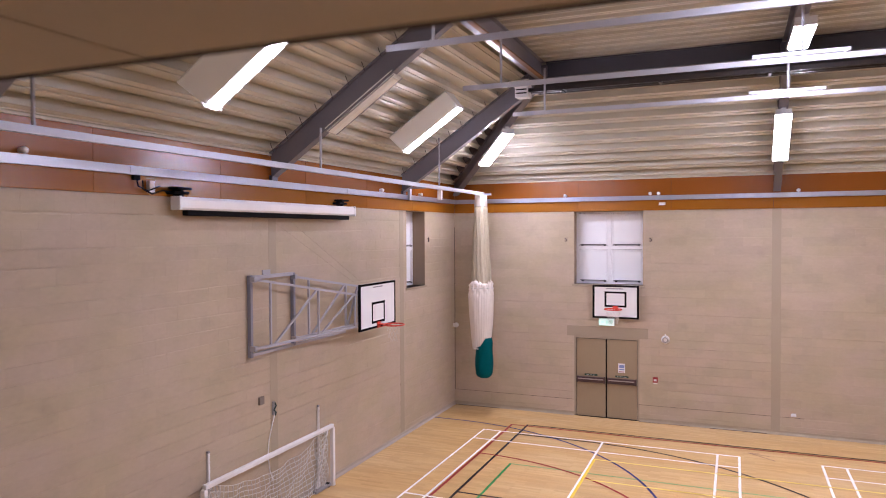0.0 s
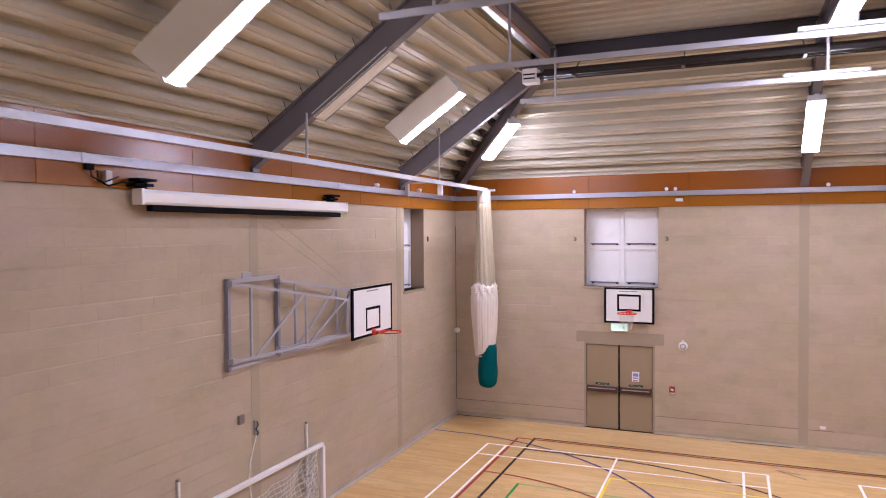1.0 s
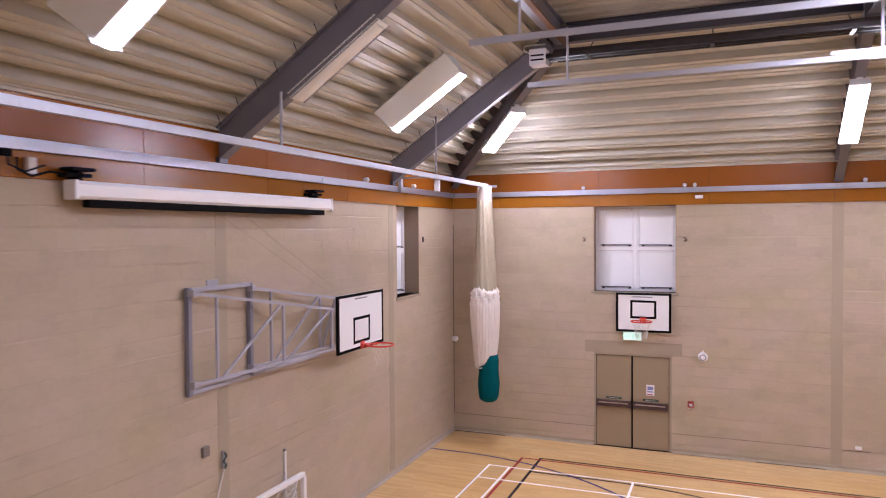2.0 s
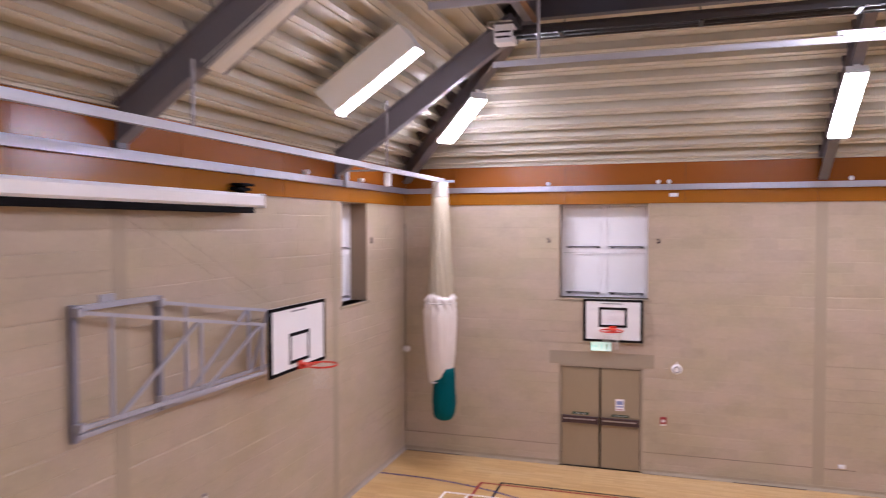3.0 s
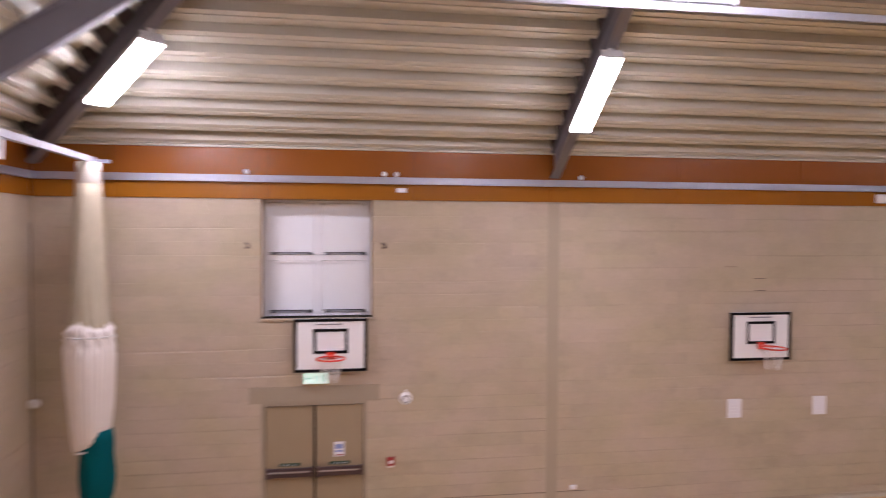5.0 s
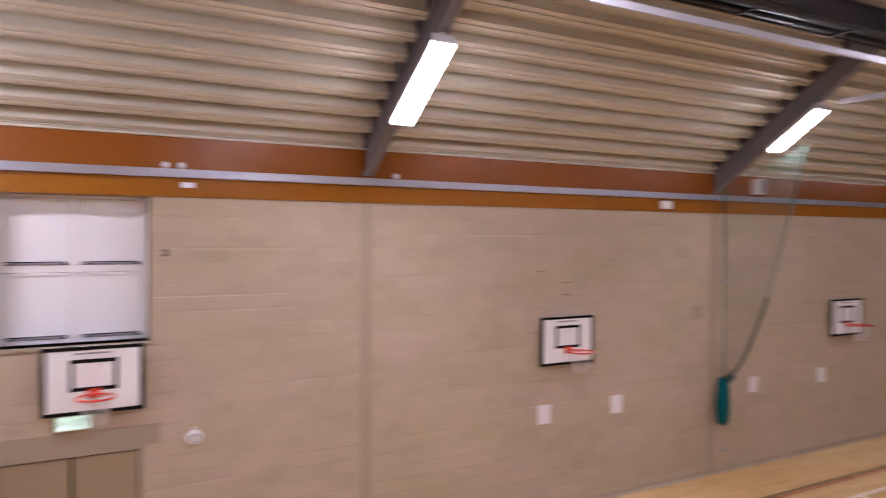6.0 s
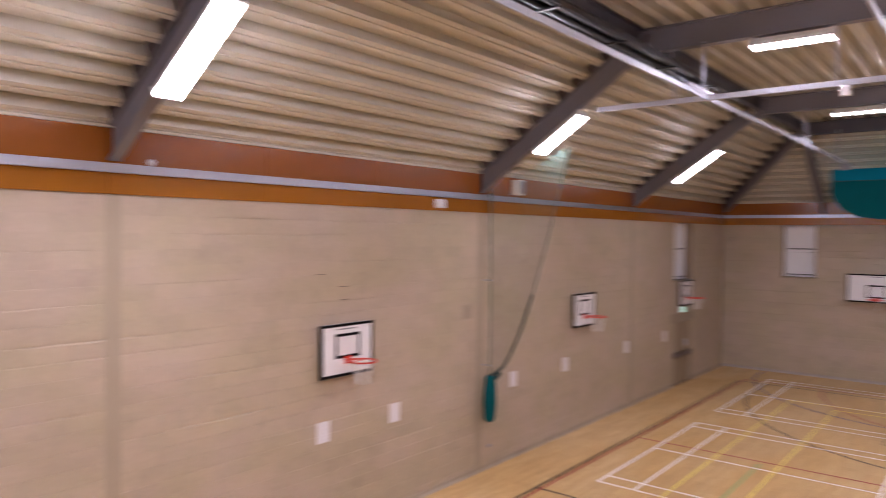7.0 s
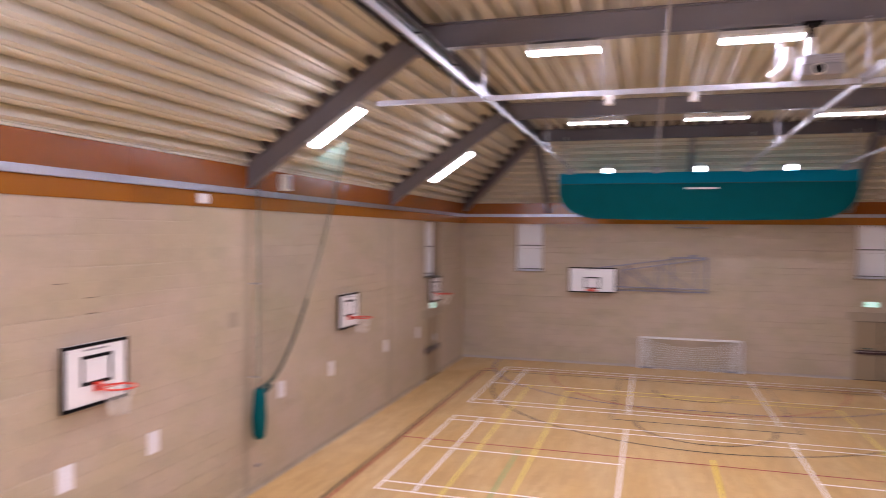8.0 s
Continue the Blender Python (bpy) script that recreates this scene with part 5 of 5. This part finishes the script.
t = thing("loudspeaker", NORTH(10.45, 6.1, 0.03), "pale grey loudspeaker fixed to the fascia", "speaker")
part("cabinet", box(B(), -0.12, 0.12, -0.22, 0, 0, 0.34, 0.02), UNLIT, t)
part("grille", box(B(), -0.10, 0.10, -0.228, -0.219, 0.03, 0.31, 0.006), GREY_PLASTIC, t)

for x in (4.71, 6.48, 10.55, 13.03, 16.8, 19.83):
    t = thing("poster", NORTH(x, 1.66, 0.0105), "white paper notice taped to the block wall", "poster", "paper notices")
    part("sheet", box(B(), -0.145, 0.145, -0.003, 0, 0, 0.355), PAPER, t)
    for k in range(4):
        part("print", box(B(), -0.105, 0.105 - 0.05 * (k % 2), -0.0045, -0.0032, 0.07 + k * 0.06, 0.08 + k * 0.06), WINFRAME, t)

t = thing("wall_rail", EAST(11.16, 5.5), "short dark rail high on the end wall", "rail")
part("rail", rod(B(), (0, -0.06, 0.03), (1.25, -0.06, 0.03), 0.025), GREY_PLASTIC, t)
for x in (0.1, 1.15):
    part("bracket", box(B(), x - 0.02, x + 0.02, -0.07, 0, 0.0, 0.05), GREY_PLASTIC, t)


# ---- court markings ----
def mark(bm, x0, y0, x1, y1, w, z):
    d = Vector((x1 - x0, y1 - y0, 0))
    n = Vector((-d.y, d.x, 0)).normalized() * w / 2
    z += 0.0004 if abs(d.x) > abs(d.y) else 0.0
    e = d.normalized() * w / 2
    a, b = Vector((x0, y0, z)) - e, Vector((x1, y1, z)) + e
    bm.faces.new([bm.verts.new(p) for p in (a - n, b - n, b + n, a + n)])


def arc(bm, cx, cy, r, a0, a1, w, z, steps=48):
    ring_ = []
    for i in range(steps + 1):
        a = math.radians(a0 + (a1 - a0) * i / steps)
        ring_.append([bm.verts.new((cx + k * math.cos(a), cy + k * math.sin(a), z + 0.0008)) for k in (r - w / 2, r + w / 2)])
    for p, q in zip(ring_, ring_[1:]):
        bm.faces.new((p[0], p[1], q[1], q[0]))


def rect(bm, x0, x1, y0, y1, w, z):
    for a in ((x0, y0, x1, y0), (x0, y1, x1, y1), (x0, y0, x0, y1), (x1, y0, x1, y1)):
        mark(bm, *a, w, z)


def marking(bm, mat, label):
    ob = link("court_marking", bm, mat)
    return tagged(ob, label, "court marking", "court markings", "structure")


H = 6.78
for x0 in (-5.80, 1.96, 10.38, 18.14):
    bm, x1, w = B(), x0 + 6.1, 0.05
    rect(bm, x0, x1, CY - H, CY + H, w, 0.006)
    for x in (x0 + 0.46, x1 - 0.46):
        mark(bm, x, CY - H, x, CY + H, w, 0.006)
    for e in (-1, 1):
        mark(bm, x0, CY + e * (H - 0.8), x1, CY + e * (H - 0.8), w, 0.006)
        mark(bm, x0, CY + e * 2.02, x1, CY + e * 2.02, w, 0.006)
        mark(bm, x0 + 3.05, CY + e * 2.02, x0 + 3.05, CY + e * H, w, 0.006)
    marking(bm, L_WHITE, "white painted badminton court lines")

bm, z = B(), 0.0025      # basketball
BX0, BX1, BY0, BY1 = -4.86, 23.26, CY - 7.60, CY + 7.60
rect(bm, BX0, BX1, BY0, BY1, 0.06, z)
for s_, bx in ((1, BX0), (-1, BX1)):
    hoop_x = bx + s_ * 1.57
    rad = 6.68
    for e in (-1, 1):
        mark(bm, bx, CY + e * rad, hoop_x, CY + e * rad, 0.06, z)
        mark(bm, bx, CY + e * 2.45, bx + s_ * 5.8, CY + e * 2.45, 0.06 if s_ > 0 else 0.032, z)
        for k in (1.75, 2.6, 3.5):
            mark(bm, bx + s_ * k, CY + e * 2.5, bx + s_ * (k + 0.02), CY + e * 2.5, 0.09, z + 0.001)
    mark(bm, bx + s_ * 5.8, CY - 2.45, bx + s_ * 5.8, CY + 2.45, 0.06, z)
    arc(bm, hoop_x, CY, rad, -90 if s_ > 0 else 90, 90 if s_ > 0 else 270, 0.06, z)
    arc(bm, bx + s_ * 5.8, CY, 1.8, -90 if s_ > 0 else 90, 90 if s_ > 0 else 270, 0.06, z)
    arc(bm, hoop_x, CY, 1.25, -90 if s_ > 0 else 90, 90 if s_ > 0 else 270, 0.06, z)
mark(bm, CX, BY0, CX, BY1, 0.06, z)
arc(bm, CX, CY, 1.8, 0, 360, 0.06, z + 0.0003)
marking(bm, L_BLACK, "black painted basketball court lines")

bm, z = B(), 0.0045      # netball
NX0, NX1, NY0, NY1 = -5.26, 23.66, CY - 7.48, CY + 7.48
rect(bm, NX0, NX1, NY0, NY1, 0.06, z)
for k in (1, 2):
    x = NX0 + (NX1 - NX0) * k / 3
    mark(bm, x, NY0, x, NY1, 0.06, z)
arc(bm, NX0, CY, 4.9, -90, 90, 0.06, z)
arc(bm, NX1, CY, 4.9, 90, 270, 0.06, z)
marking(bm, L_RED, "dark red painted netball court lines")

bm, z = B(), 0.0035      # goal areas
for s_, gx in ((1, -6.85), (-1, 25.3)):
    far_x = X0 + 0.06 if s_ > 0 else X1 - 0.06
    for e in (-1, 1):
        a0, a1 = (0, 90) if s_ > 0 else (90, 180)
        arc(bm, gx, CY + e * 1.33, 6.08, a0 * e, a1 * e, 0.055, z)
        mark(bm, far_x, CY + e * 7.41, gx, CY + e * 7.41, 0.055, z)
    mark(bm, gx + s_ * 6.08, CY - 1.33, gx + s_ * 6.08, CY + 1.33, 0.055, z)
marking(bm, L_BLUE, "dark blue painted goal area lines")

bm, z = B(), 0.0075      # volleyball
worn = B()
for x in (-2.70, 21.14):
    mark(bm, x, CY - 5.4, x, CY + 5.4, 0.06, z)
mark(bm, 20.64, CY - 4.05, 20.64, CY + 4.05, 0.05, z)
mark(bm, 9.6, CY, 14.4, CY, 0.06, z)
marking(bm, L_YELLOW, "yellow painted volleyball court end lines")
for e in (-1, 1):
    mark(worn, -2.70, CY + e * 5.4, 21.14, CY + e * 5.4, 0.05, z)
    mark(worn, -2.60, CY + e * 4.05, 20.64, CY + e * 4.05, 0.05, z + 0.0006)
marking(worn, L_YELLOW_WORN, "worn pale yellow volleyball court side lines")

bm, worn, z = B(), B(), 0.0015
mark(bm, -4.37, CY - 4.45, -4.37, CY + 4.45, 0.055, z)
marking(bm, L_GREEN, "green painted court end line")
for e in (-1, 1):
    mark(worn, -4.34, CY + e * 4.45, 13.8, CY + e * 4.45, 0.055, z)
marking(worn, L_GREEN_WORN, "worn grey-green court side lines")

bm = B()
mark(bm, 0.50, 17.77, 1.02, 17.36, 0.035, 0.009)
mark(bm, 0.50, 17.77, 0.70, 17.80, 0.03, 0.0095)
mark(bm, 0.52, 17.74, 0.92, 17.66, 0.03, 0.0098)
marking(bm, RUST, "faded brown tape arrow on the floor")

# ---- single blocks of the walls nearest the camera ----
for ob, me, spots_ in ((wall_north, block_n, single_n), (wall_west, block_w, single_w)):
    for x, z in spots_:
        k = new("block", me[int(4.99 * ledge(round(z / BH), x))])
        k.parent = ob
        k.matrix_basis = Matrix.Translation((x, 0, z))
